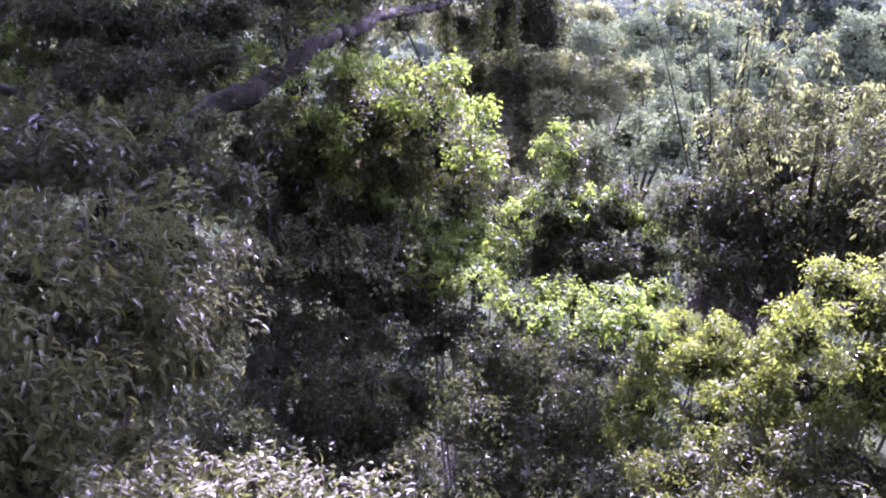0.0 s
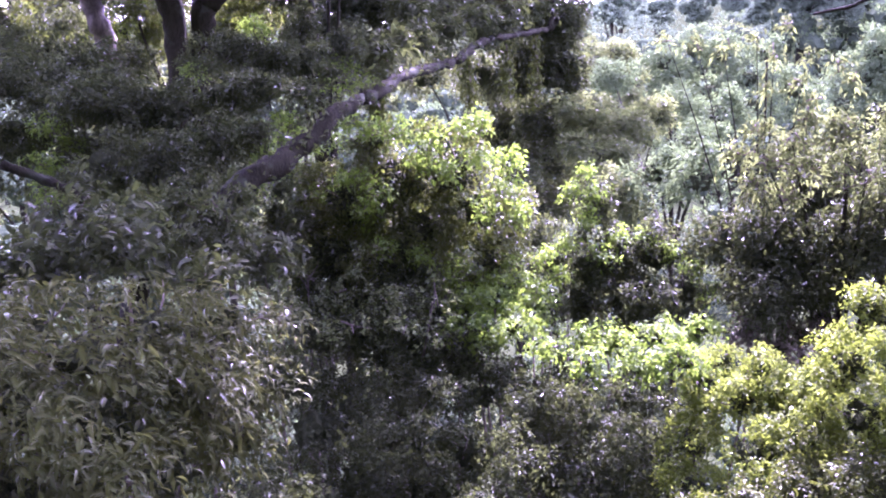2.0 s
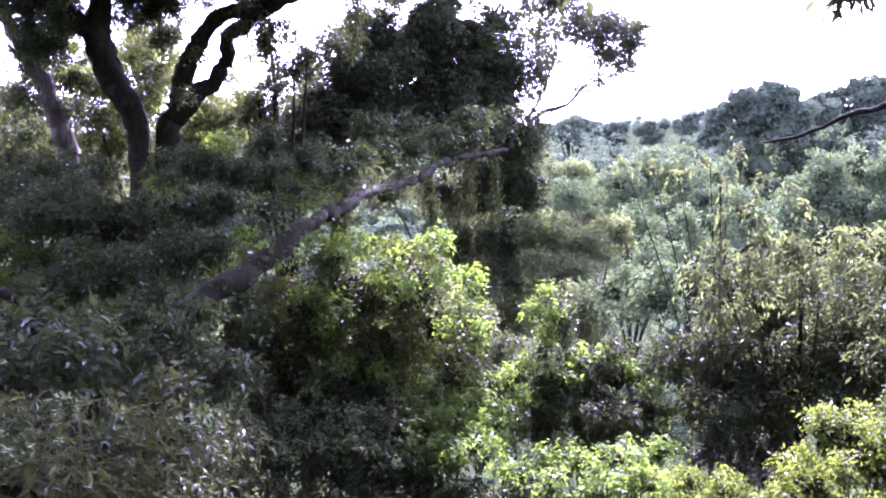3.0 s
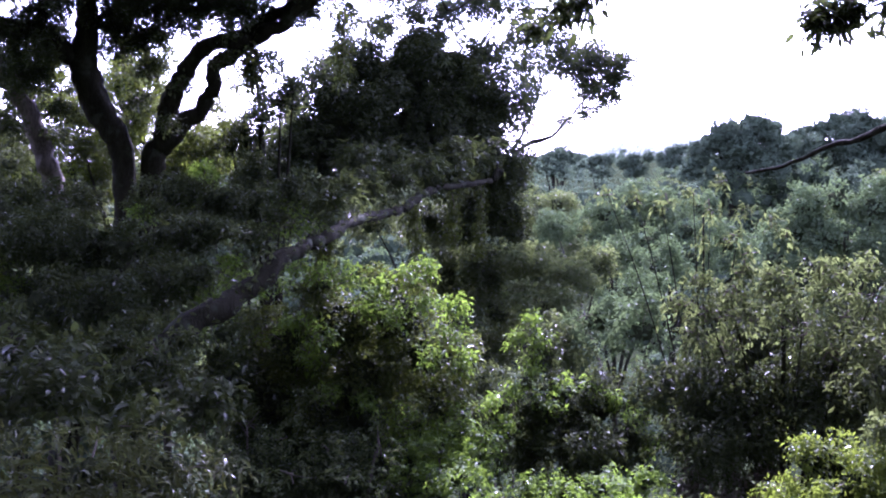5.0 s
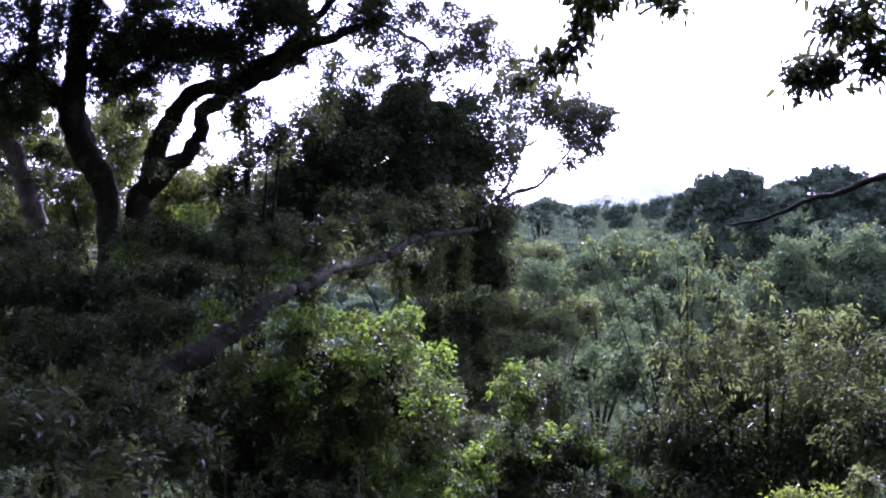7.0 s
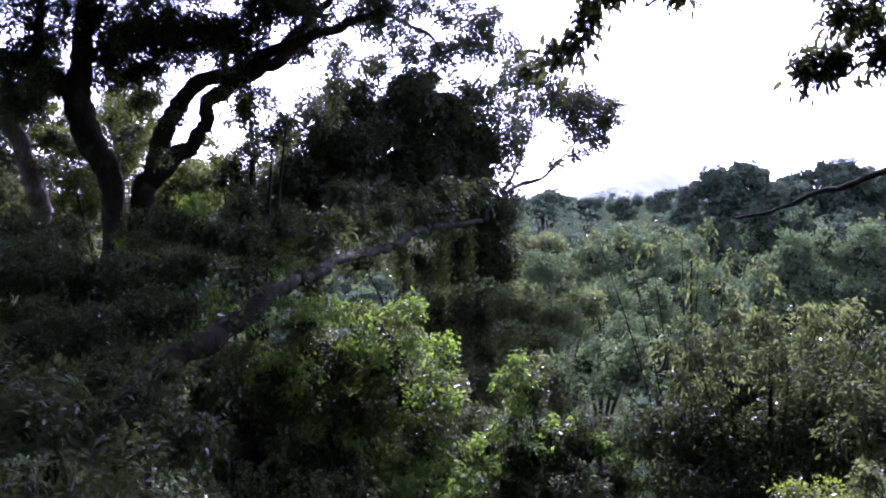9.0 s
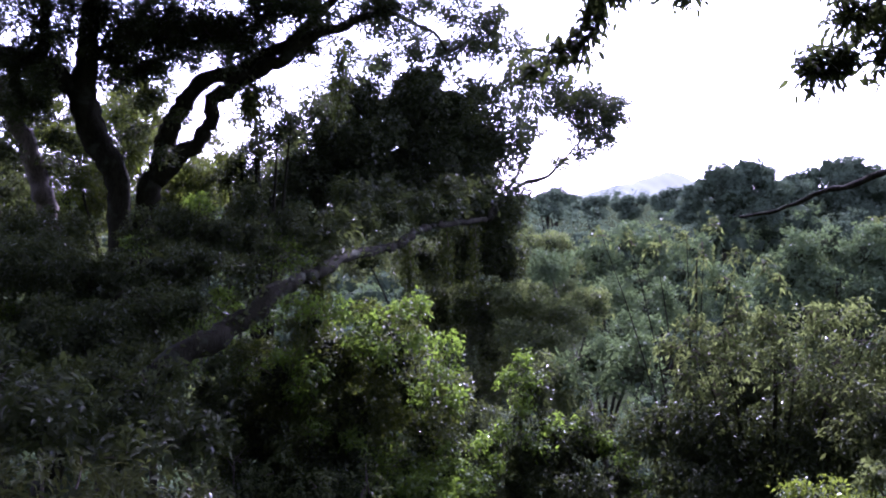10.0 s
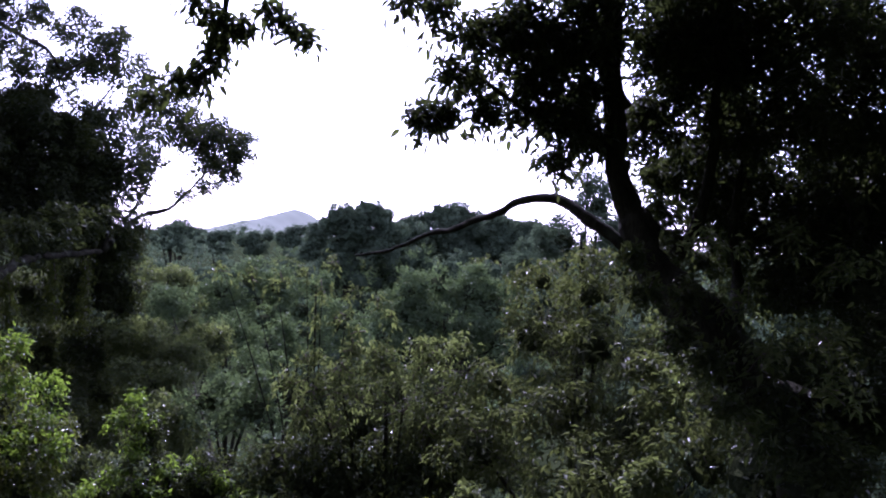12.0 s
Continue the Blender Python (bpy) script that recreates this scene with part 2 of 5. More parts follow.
def clump_leaves(rng, blobs, size, cover=1.2, aspect=0.42, droop=0.3, per=8, spread=1.1, flat=0.85, inner=0.5, shape=SIMPLE, upright=0.9,
                 wind=(0, 0, 0), hemisphere=-0.6, knots=12, loose=0.25, fill=0.12, knot=(0.24, 0.52)):
    """Blades in small sprays on knots of growth that cover rounded masses (x, y, z, radius): an uneven surface with hollows and gaps.
    Also gives, for each mass, its heart and the knots' places."""
    vs, ts, hearts, count = [], [], [], 0
    for x, y, z, r in blobs:
        heart = np.array((x, y, z))
        k = unit(rng.normal(size=(knots * 3, 3)))
        k = k[k[:, 2] > hemisphere][:knots]
        reach = r * (0.72 + loose * np.clip(rng.normal(size=len(k)), -1.6, 0.9) * 0.6)
        kc = heart + k * reach[:, None] * np.array((1, 1, flat))
        kr = r * rng.uniform(knot[0], knot[1], len(k))
        hearts.append((heart, kc))
        # sprays on the knots, and a sparse filling of the mass itself
        n = np.maximum(3, (cover * 2.6 * math.pi * kr * kr / (0.5 * size * size * aspect) / per).astype(int))
        who = np.repeat(np.arange(len(k)), n)
        d = unit(rng.normal(size=(len(who), 3)) + 0.55 * k[who] + np.array((0, 0, 0.30)))
        rad = kr[who] * (inner + (1 - inner) * rng.uniform(0, 1, len(who)) ** 0.45) * (1 + 0.2 * np.clip(rng.normal(size=len(who)), -1.5, 1.0))
        c = kc[who] + d * rad[:, None] * np.array((1, 1, flat))
        m = max(4, int(len(who) * fill))
        d0 = unit(rng.normal(size=(m, 3)))
        c0 = heart + d0 * (r * 0.75 * rng.uniform(0.2, 1, m) ** 0.5)[:, None]
        c, d = np.concatenate([c, c0]), np.concatenate([d, d0])
        big = np.concatenate([np.ones(len(who)), np.full(m, 1.2)])
        # each spray is an arching twig with its blades in two ranks and one at the tip
        m = len(c)
        axis = unit(unit(np.cross(d, rng.normal(size=(m, 3)))) * 0.8 + d * 0.55 + np.array(wind) + np.array((0, 0, -0.45 * droop)))
        face = unit(np.array((0, 0, upright)) + d * 0.55 + rng.normal(size=(m, 3)) * 0.35)
        side = unit(np.cross(face, axis))
        reach = size * big * (0.40 * per + 0.3) * spread * rng.uniform(0.7, 1.3, m)
        step = np.arange(per)
        s = np.tile((step // 2 + 0.6) / (per / 2 + 0.6), m)
        hand = np.tile(np.where(step == per - 1, 0.0, np.where(step % 2, 1.0, -1.0)), m)
        who = np.repeat(np.arange(m), per)
        m = len(who)
        at = (c[who] + axis[who] * ((s - 0.5) * reach[who])[:, None] - np.array((0, 0, 0.45)) * (droop * reach[who] * s * s)[:, None]
              + rng.normal(size=(m, 3)) * size * 0.30)
        along = axis[who] * 0.6 + side[who] * (hand * 0.85)[:, None] + np.array((0, 0, -0.55 * droop)) * (0.4 + s)[:, None] + rng.normal(size=(m, 3)) * 0.22
        normal = face[who] + rng.normal(size=(m, 3)) * 0.26
        ln = size * big[who] * rng.uniform(0.5, 1.15, m)
        v, t = set_leaves(shape, at, along, normal, ln, ln * aspect * rng.uniform(0.8, 1.2, m))
        vs.append(v)
        ts.append(t + count)
        count += len(v)
    return np.concatenate(vs), np.concatenate(ts), hearts


def ball_grid(level):
    bm = bmesh.new()
    bmesh.ops.create_icosphere(bm, subdivisions=level, radius=1.0)
    v = np.array([q.co[:] for q in bm.verts])
    t = np.array([[q.index for q in f.verts] for f in bm.faces])
    bm.free()
    return v, t


BALLS = {1: ball_grid(1), 2: ball_grid(2), 3: ball_grid(3)}


def shade_core(rng, blobs, share=0.66, level=2, flat=0.85):
    """A solid lump in each leaf mass, lumpy and uneven, for the shade inside."""
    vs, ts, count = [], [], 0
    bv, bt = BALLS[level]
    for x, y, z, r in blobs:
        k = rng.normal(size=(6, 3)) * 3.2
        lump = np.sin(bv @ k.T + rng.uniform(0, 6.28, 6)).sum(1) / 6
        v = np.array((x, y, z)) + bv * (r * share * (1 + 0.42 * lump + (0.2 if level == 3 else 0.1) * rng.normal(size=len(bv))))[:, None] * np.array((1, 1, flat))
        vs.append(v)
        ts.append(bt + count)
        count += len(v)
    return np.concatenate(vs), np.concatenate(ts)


def tube(points, r0, r1, sides=8, rough=0.08, steps=5, seed=0, power=1.0, radii=None):
    """A tapering, slightly uneven stem along a smooth line through the points."""
    rng = np.random.default_rng(seed)
    p = np.array(points, float)
    q = np.concatenate([[2 * p[0] - p[1]], p, [2 * p[-1] - p[-2]]])
    line = []
    for i in range(len(p) - 1):
        a, b, c, d = q[i:i + 4]
        for s in np.arange(steps) / steps:
            line.append(0.5 * ((2 * b) + (c - a) * s + (2 * a - 5 * b + 4 * c - d) * s * s + (3 * b - a - 3 * c + d) * s ** 3))
    line = np.array(line + [p[-1]])
    n = len(line)
    if sides > 5:
        # knees and wobbles of grown wood
        arc = np.concatenate([[0], np.cumsum(np.linalg.norm(np.diff(line, axis=0), axis=1))])
        for k in range(4):
            wave = np.sin(arc * rng.uniform(1.5, 6.0) / max(0.35, 6 * r0) * 2.0 + rng.uniform(0, 6.28))
            line = line + wave[:, None] * rng.normal(size=3) * (0.5 * r0 + 0.5 * r1) * 0.085 * np.minimum(1, arc / 0.5)[:, None]
    tang = unit(np.gradient(line, axis=0))
    ref = np.tile(np.array((0.31, 0.95, 0.05)), (n, 1))
    u = unit(np.cross(tang, ref))
    w = np.cross(tang, u)
    s = np.linspace(0, 1, n) ** power
    rad = r0 + (r1 - r0) * s
    if radii:
        rad = np.interp(np.arange(n) / steps, np.arange(len(radii)), radii)
    ang = np.arange(sides) / sides * 2 * math.pi
    ridge = 0.07 * np.sin(3 * ang[None] + np.arange(n)[:, None] * 0.35 + rng.uniform(0, 6.28)) + 0.05 * np.sin(5 * ang[None] - np.arange(n)[:, None] * 0.2)
    ring = rad[:, None] * (1 + rough * rng.normal(size=(n, sides)) + ridge) * (1 + 0.07 * rng.normal(size=(n, 1)))
    v = line[:, None] + ring[..., None] * (np.cos(ang)[None, :, None] * u[:, None] + np.sin(ang)[None, :, None] * w[:, None])
    v = v.reshape(-1, 3)
    tri = []
    for i in range(n - 1):
        for j in range(sides):
            a, b = i * sides + j, i * sides + (j + 1) % sides
            tri += [(a, b, b + sides), (a, b + sides, a + sides)]
    v = np.concatenate([v, line[:1], line[-1:]])
    for j in range(sides):
        tri += [(len(v) - 2, (j + 1) % sides, j), (len(v) - 1, (n - 1) * sides + j, (n - 1) * sides + (j + 1) % sides)]
    return v, np.array(tri)


def stem(name, parent, material, points, r0, r1, label="", sides=9, rough=0.08, seed=0, power=1.0, radii=None):
    return part(name, mesh_of(name, *tube(points, r0, r1, sides, rough, seed=seed, power=power, radii=radii)), material, parent, label)


def twigs_mesh(rng, sprays, share, r=0.012, sag=0.1):
    """Thin twigs from the heart of each mass out to some of its sprays, in one mesh."""
    vs, ts, count = [], [], 0
    for centre, c in sprays:
        pick = c[rng.uniform(size=len(c)) < min(0.9, share * 6)]
        pick = pick if len(pick) else c[:1]
        for e in pick:
            mid = centre * 0.45 + e * 0.55 + rng.normal(size=3) * 0.12 * np.linalg.norm(e - centre)
            v, t = tube([centre + rng.normal(size=3) * 0.05, mid, e], r, r * 0.3, 3, 0.0, 2)
            vs.append(v)
            ts.append(t + count)
            count += len(v)
    return np.concatenate(vs), np.concatenate(ts)


def crown(parent, rng, blobs, material, size, twig_share=0.0, twig_r=0.012, name="crown", label="", core=0.0, level=2, heart=None, **kw):
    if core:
        part("shade_core", mesh_of("shade_core", *shade_core(rng, blobs, core, level), False), heart or SHADE_CORE, parent, "solid core that stands for shade inside the leaves", "stuff")
    v, t, sprays = clump_leaves(rng, blobs, size, **kw)
    ob = part(name, mesh_of(name, v, t), material, parent, label)
    if twig_share:
        part("twigwork", mesh_of("twigwork", *twigs_mesh(rng, sprays, twig_share, twig_r)), TWIG, parent, "", "stuff")
    return ob


def single_leaves(parent, rng, blobs, count, size, aspect, material, droop=0.4, wind=(0, 0, 0)):
    """Leaves near enough to be told apart: objects of their own on one shared mesh."""
    v, t = FULL
    me = mesh_of("leaf", v * np.array((1, aspect, 1)), t)
    me.materials.append(material)
    weight = np.array([b[3] ** 2 for b in blobs])
    for j in rng.choice(len(blobs), count, p=weight / weight.sum()):
        x, y, z, r = blobs[j]
        d = unit(rng.normal(size=3) + np.array((0, -0.5, 0.5)))
        at = np.array((x, y, z)) + d * r * rng.uniform(0.75, 1.15)
        along = Vector(unit(rng.normal(size=3) + d * 0.6 + np.array(wind) + np.array((0, 0, -droop))))
        side = Vector(d * 0.5 + np.array((0, 0, 0.9)) + rng.normal(size=3) * 0.4).cross(along).normalized()
        up = along.cross(side)
        s = size * rng.uniform(0.7, 1.25)
        m = Matrix((along * s, side * s, up * s)).transposed().to_4x4()
        m.translation = at
        ob = new("leaf", me)
        ob.parent = parent
        ob.matrix_basis = m


def ground_height(x, y):
    """The hillside falls into a valley; a knoll rises across it. The unseen slope behind is added to cut skylight."""
    f = np.maximum(y, 0.0)
    h = -13.0 * (1 - np.exp(-f / 14.0)) + 0.55 * np.minimum(np.maximum(-y - 3, 0), 40)
    h = h + 9.5 * np.exp(-(((x - 44) / 27) ** 2 + ((y - 98) / 40) ** 2))
    return h + 0.25 * np.sin(x * 0.31 + 1.0) * np.cos(y * 0.27) * np.minimum(1, f / 6)


def shrub(name, label, category, blobs, material, size, stems=4, seed=0, group="", twig_share=0.03, stem_r=0.03, core=0.38, singles=0, **kw):
    """A bush: a few stems out of the ground, twigs and leaf masses."""
    rng = np.random.default_rng(seed)
    b = np.array(blobs)
    cx, cy = np.average(b[:, 0], weights=b[:, 3]), np.average(b[:, 1], weights=b[:, 3]) + 0.2
    base = np.array((cx, cy, float(ground_height(cx, cy)) - 0.1))
    ob = thing(name, tuple(base), label, category, group)
    order = np.argsort(-b[:, 3])[:stems]
    for i, j in enumerate(order):
        e = b[j, :3]
        s = base + np.array((*(rng.normal(size=2) * 0.15), 0))
        mid = s * 0.5 + e * 0.5 + np.array((*(rng.normal(size=2) * 0.15), 0.25))
        stem("stem", ob, TWIG, [tuple(s), tuple(mid), tuple(e)], stem_r, stem_r * 0.35, sides=6, seed=seed + i)
    leaves = crown(ob, rng, blobs, material, size, twig_share, name="foliage", core=core, level=3, **kw)
    if singles:
        single_leaves(leaves, rng, blobs, singles, size * 1.15, kw.get("aspect", 0.42), material, kw.get("droop", 0.3), kw.get("wind", (0, 0, 0)))
    return ob


# ---- the ground and the distance ----
def build_ground():
    a = np.sinh(np.linspace(-1, 1, 161) * 6.2) / math.sinh(6.2) * 4200
    gx, gy = np.meshgrid(a, a)
    gz = ground_height(gx, gy)
    v = np.stack([gx, gy, gz], -1).reshape(-1, 3)
    n = len(a)
    i = (np.arange(n - 1)[:, None] * n + np.arange(n - 1)[None]).ravel()
    t = np.concatenate([np.stack([i, i + 1, i + n + 1], 1), np.stack([i, i + n + 1, i + n], 1)])
    ob = new("ground", mesh_of("ground", v, t))
    ob.data.materials.append(SOIL)
    tagged(ob, "dark leaf-strewn soil of a steep wooded hillside", "ground", "", "structure")


build_ground()


def build_mountain():
    """Two low peaks on the skyline, three kilometres away."""
    n = 60
    u, w = np.meshgrid(np.linspace(-1, 1, 2 * n), np.linspace(-1, 1, n))
    x, y = u * 420, w * 300
    z = 72 * np.exp(-((x - 20) / 95) ** 2 - (y / 130) ** 2) + 42 * np.exp(-((x + 130) / 120) ** 2 - (y / 150) ** 2)
    z += 24 * np.exp(-((x - 170) / 120) ** 2 - (y / 150) ** 2) + 2.5 * np.sin(x * 0.11 + y * 0.05) * np.cos(x * 0.043)
    v = np.stack([x + 676, y + 2920, z - 14], -1).reshape(-1, 3)
    i = (np.arange(n - 1)[:, None] * 2 * n + np.arange(2 * n - 1)[None]).ravel()
    t = np.concatenate([np.stack([i, i + 1, i + 2 * n + 1], 1), np.stack([i, i + 2 * n + 1, i + 2 * n], 1)])
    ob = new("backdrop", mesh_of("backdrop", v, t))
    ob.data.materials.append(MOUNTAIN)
    tagged(ob, "pale blue-grey mountain on the hazy skyline", "mountain", "", "structure")


build_mountain()


# ---- forest across the valley ----
def forest_tree(seed, height, wide, material, label, size=0.26):
    rng = np.random.default_rng(seed)
    ob = thing("forest_tree", (0, 0, 0), label, "tree", "trees across the valley")
    blobs = []
    for i in range(9):
        a, q = rng.uniform(0, 6.28), rng.uniform(0.2, 1) ** 0.5
        blobs.append((math.cos(a) * wide * 0.62 * q, math.sin(a) * wide * 0.62 * q, height * (0.86 - 0.36 * q * q + 0.05 * rng.normal()), wide * rng.uniform(0.3, 0.46)))
    blobs.append((0, 0, height * 0.84, wide * 0.5))
    stem("trunk", ob, BARK, [(0, 0, -1.0), (0.2, 0.1, height * 0.4), (0, 0.1, height * 0.8)], height * 0.028, height * 0.01, sides=7, seed=seed)
    for b in blobs[:4]:
        stem("limb", ob, BARK, [(0.1, 0.1, height * 0.38), (b[0] * 0.6, b[1] * 0.6, b[2] * 0.8), b[:3]], height * 0.012, height * 0.004, sides=5, seed=seed)
    crown(ob, rng, blobs, material, size, cover=0.18 if size < 0.3 else 0.14, hemisphere=-0.25, aspect=0.7, per=5, droop=0.15, flat=0.75, inner=0.8, spread=0.6, knots=9, fill=0.05, core=0.68, level=1, upright=0.25, heart=FAR_SHADE_CORE)
    return ob


def build_forest():
    kinds = []
    for size in (0.19, 0.32):
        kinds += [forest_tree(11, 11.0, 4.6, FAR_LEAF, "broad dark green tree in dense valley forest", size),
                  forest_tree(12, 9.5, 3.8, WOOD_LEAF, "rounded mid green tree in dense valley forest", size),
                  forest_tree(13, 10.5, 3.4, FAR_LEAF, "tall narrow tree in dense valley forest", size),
                  forest_tree(14, 8.5, 4.2, DROOP_LEAF, "olive green spreading tree in dense valley forest", size)]
    used = set()
    rng = np.random.default_rng(5)
    spots = []
    tries = 0
    while len(spots) < 170 and tries < 9000:
        tries += 1
        az = radians(rng.uniform(-34, 56))
        d = rng.uniform(26, 135)
        x, y = math.sin(az) * d, math.cos(az) * d
        if all((x - a) ** 2 + (y - b) ** 2 > (2.5 + 0.018 * d) ** 2 for a, b in spots):
            spots.append((x, y))
    while len(spots) < 240:
        x, y = 42 + 18 * rng.normal(), 86 + 14 * rng.normal()
        if all((x - a) ** 2 + (y - b) ** 2 > 6.0 for a, b in spots):
            spots.append((x, y))
    for i, (x, y) in enumerate(spots):
        far = math.hypot(x, y)
        k = i % 4 + (4 if far > 58 else 0)
        s = rng.uniform(0.74, 0.98) if far > 45 else rng.uniform(0.6, 0.78)
        m = Matrix.Translation((x, y, float(ground_height(x, y)))) @ pose(0, 0, 0, 0, 0, rng.uniform(0, 360)) @ Matrix.Diagonal((s, s, s * rng.uniform(0.9, 1.1), 1))
        if k not in used:
            used.add(k)
            kinds[k].matrix_world = m
        else:
            copy_thing(kinds[k], m)
    # small trees that fill the hollow below the viewpoint, and taller ones behind the leaning trees
    low = []
    while len(low) < 66:
        behind = len(low) >= 40
        az, d = radians(rng.uniform(-36, 1) if behind else rng.uniform(-32, 48)), rng.uniform(20, 36) if behind else rng.uniform(14.5, 27)
        x, y = math.sin(az) * d, math.cos(az) * d
        if all((x - a) ** 2 + (y - b) ** 2 > 3.6 for a, b in low):
            low.append((x, y))
            g = float(ground_height(x, y))
            s = (rng.uniform(-2.4, -0.9) - g) / 10.2 if behind else rng.uniform(0.34, 0.48)
            copy_thing(kinds[(1, 3)[len(low) % 2]], Matrix.Translation((x, y, g)) @ pose(0, 0, 0, 0, 0, rng.uniform(0, 360)) @ Matrix.Diagonal((s, s, s, 1)))
    # unseen woods added to close the place behind the viewpoint and cut skylight
    for i in range(34):
        a = radians(118 + 165 * (i + 0.5) / 34)
        d = 9 + 5 * (i % 3) + rng.uniform(-1, 1)
        x, y = math.sin(a) * d, math.cos(a) * d
        s = 1.6 + 0.2 * (i % 3)
        copy_thing(kinds[4 + i % 3], Matrix.Translation((x, y, float(ground_height(x, y)))) @ pose(0, 0, 0, 0, 0, rng.uniform(0, 360)) @ Matrix.Diagonal((s, s, s, 1)))
    # more unseen trees on the right, against skylight from that side
    for i in range(7):
        a, d = radians(82 + 6 * i), 16 + 3 * (i % 2)
        x, y = math.sin(a) * d, math.cos(a) * d
        copy_thing(kinds[4 + i % 3], Matrix.Translation((x, y, float(ground_height(x, y)))) @ pose(0, 0, 0, 0, 0, rng.uniform(0, 360)) @ Matrix.Diagonal((1.4, 1.4, 1.4, 1)))
    # the two great domed crowns on the knoll
    dome_1 = [(22.67, 76.71, 2.34, 1.47), (24.35, 76.18, 2.79, 1.47), (25.70, 75.75, 2.17, 1.37), (21.29, 77.10, 1.42, 1.18), (23.54, 76.45, 0.94, 1.96),
     (26.37, 75.52, 1.02, 1.47), (20.43, 77.33, 0.34, 1.18), (25.22, 75.89, -0.27, 2.06), (22.26, 76.79, -0.74, 1.87), (19.86, 77.45, -0.84, 1.28),
     (20.07, 77.43, 1.28, 0.59)]
    dome_2 = [(34.93, 85.08, 3.23, 1.24), (36.45, 84.44, 3.36, 1.36), (33.61, 85.62, 2.73, 1.02), (37.87, 83.82, 2.83, 1.24), (35.84, 84.72, 1.67, 2.15),
     (32.48, 86.06, 2.38, 0.90), (38.40, 83.59, 1.14, 1.92), (33.18, 85.79, 0.91, 1.92), (36.30, 84.50, -0.39, 2.26)]
    dome_3 = [(29.51, 80.77, 2.05, 0.84), (28.87, 81.00, 1.22, 1.27), (30.38, 80.44, 0.96, 1.37), (29.32, 80.80, -0.76, 1.90)]
    dome_4 = [(39.16, 81.02, 2.28, 1.55), (40.73, 80.24, 1.77, 1.66), (42.62, 79.25, 1.85, 1.55), (39.98, 80.60, 0.16, 2.21), (42.66, 79.22, -0.08, 2.21),
     (44.46, 78.24, 1.12, 1.66)]
    dome_5 = [(16.83, 149.04, 1.13, 1.84), (19.07, 148.77, 0.48, 1.66), (15.03, 149.23, 0.23, 1.47), (17.73, 148.91, -1.33, 2.39)]
    dome_6 = [(13.46, 129.29, 0.65, 1.28), (11.89, 129.43, -0.39, 1.44), (14.63, 129.17, 1.12, 0.96), (14.25, 129.19, -0.94, 1.76)]
    dome_7 = [(20.44, 133.43, 0.12, 1.24), (22.04, 133.18, 0.29, 0.99), (19.00, 133.64, -0.21, 1.16), (20.85, 133.34, -1.35, 1.82)]
    dome_8 = [(23.70, 122.72, 0.39, 1.07), (25.50, 122.36, 0.62, 1.00), (22.24, 122.99, -0.21, 1.07), (24.07, 122.63, -0.96, 1.69)]
    dome_9 = [(27.56, 116.79, 1.31, 1.10), (28.91, 116.46, 1.60, 0.88), (26.20, 117.09, 0.59, 1.03), (27.57, 116.77, -0.27, 1.77)]
    domes = (dome_1, dome_2, dome_3, dome_4, dome_5, dome_6, dome_7, dome_8, dome_9)
    for i, blobs in enumerate(domes):
        rng = np.random.default_rng(31 + i)
        rise = 0.75 if i < 4 else 0.2
        blobs = [(b[0], b[1], b[2] + rise, b[3]) for b in blobs]
        x, y = blobs[0][0], blobs[0][1]
        g = float(ground_height(x, y))
        ob = thing("domed_tree", (x, y, g), "great dome-crowned tree standing over the forest", "tree", "trees across the valley")
        top = blobs[0][2]
        stem("trunk", ob, BARK, [(x, y, g - 0.5), (x + 0.3, y, (g + top) * 0.5), (x, y, top)], 0.5, 0.15, sides=8, seed=31 + i)
        for b in blobs[1:4]:
            stem("limb", ob, BARK, [(x + 0.2, y, g * 0.5 + top * 0.5), ((x + b[0]) / 2, (y + b[1]) / 2, b[2] - 1.0), b[:3]], 0.18, 0.05, sides=5, seed=31)
        crown(ob, rng, blobs, FAR_LEAF, 0.17, core=0.66, level=3, heart=FAR_SHADE_CORE, cover=0.9, aspect=0.7, per=7, droop=0.1, inner=0.8, spread=0.5, loose=0.06)
    # woods beyond, too far off to count
    rng = np.random.default_rng(41)
    blobs = []
    for i in range(320):
        az, d = radians(rng.uniform(-36, 58)), 118 + 470 * rng.uniform() ** 1.4
        x, y = math.sin(az) * d, math.cos(az) * d
        blobs.append((x, y, -4.3 + 1.3 * rng.normal() + 0.009 * (d - 118), rng.uniform(3.0, 5.5)))
    v, t, s = clump_leaves(rng, blobs, 0.36, cover=0.14, aspect=0.8, per=5, inner=0.8, hemisphere=0.1, spread=0.5, loose=0.15, fill=0.01, knots=7, upright=0.2)
    # solid cores stand for the shade inside the far crowns
    cv, ct = shade_core(rng, blobs, 0.36, 1)
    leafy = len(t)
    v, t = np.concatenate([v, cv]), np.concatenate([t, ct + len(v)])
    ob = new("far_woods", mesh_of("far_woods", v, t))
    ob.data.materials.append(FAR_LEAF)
    ob.data.materials.append(FAR_SHADE_CORE)
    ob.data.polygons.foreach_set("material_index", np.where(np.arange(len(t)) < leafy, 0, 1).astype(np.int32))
    tagged(ob, "continuous canopy of far woods below the skyline", "woods", "", "stuff")


build_forest()



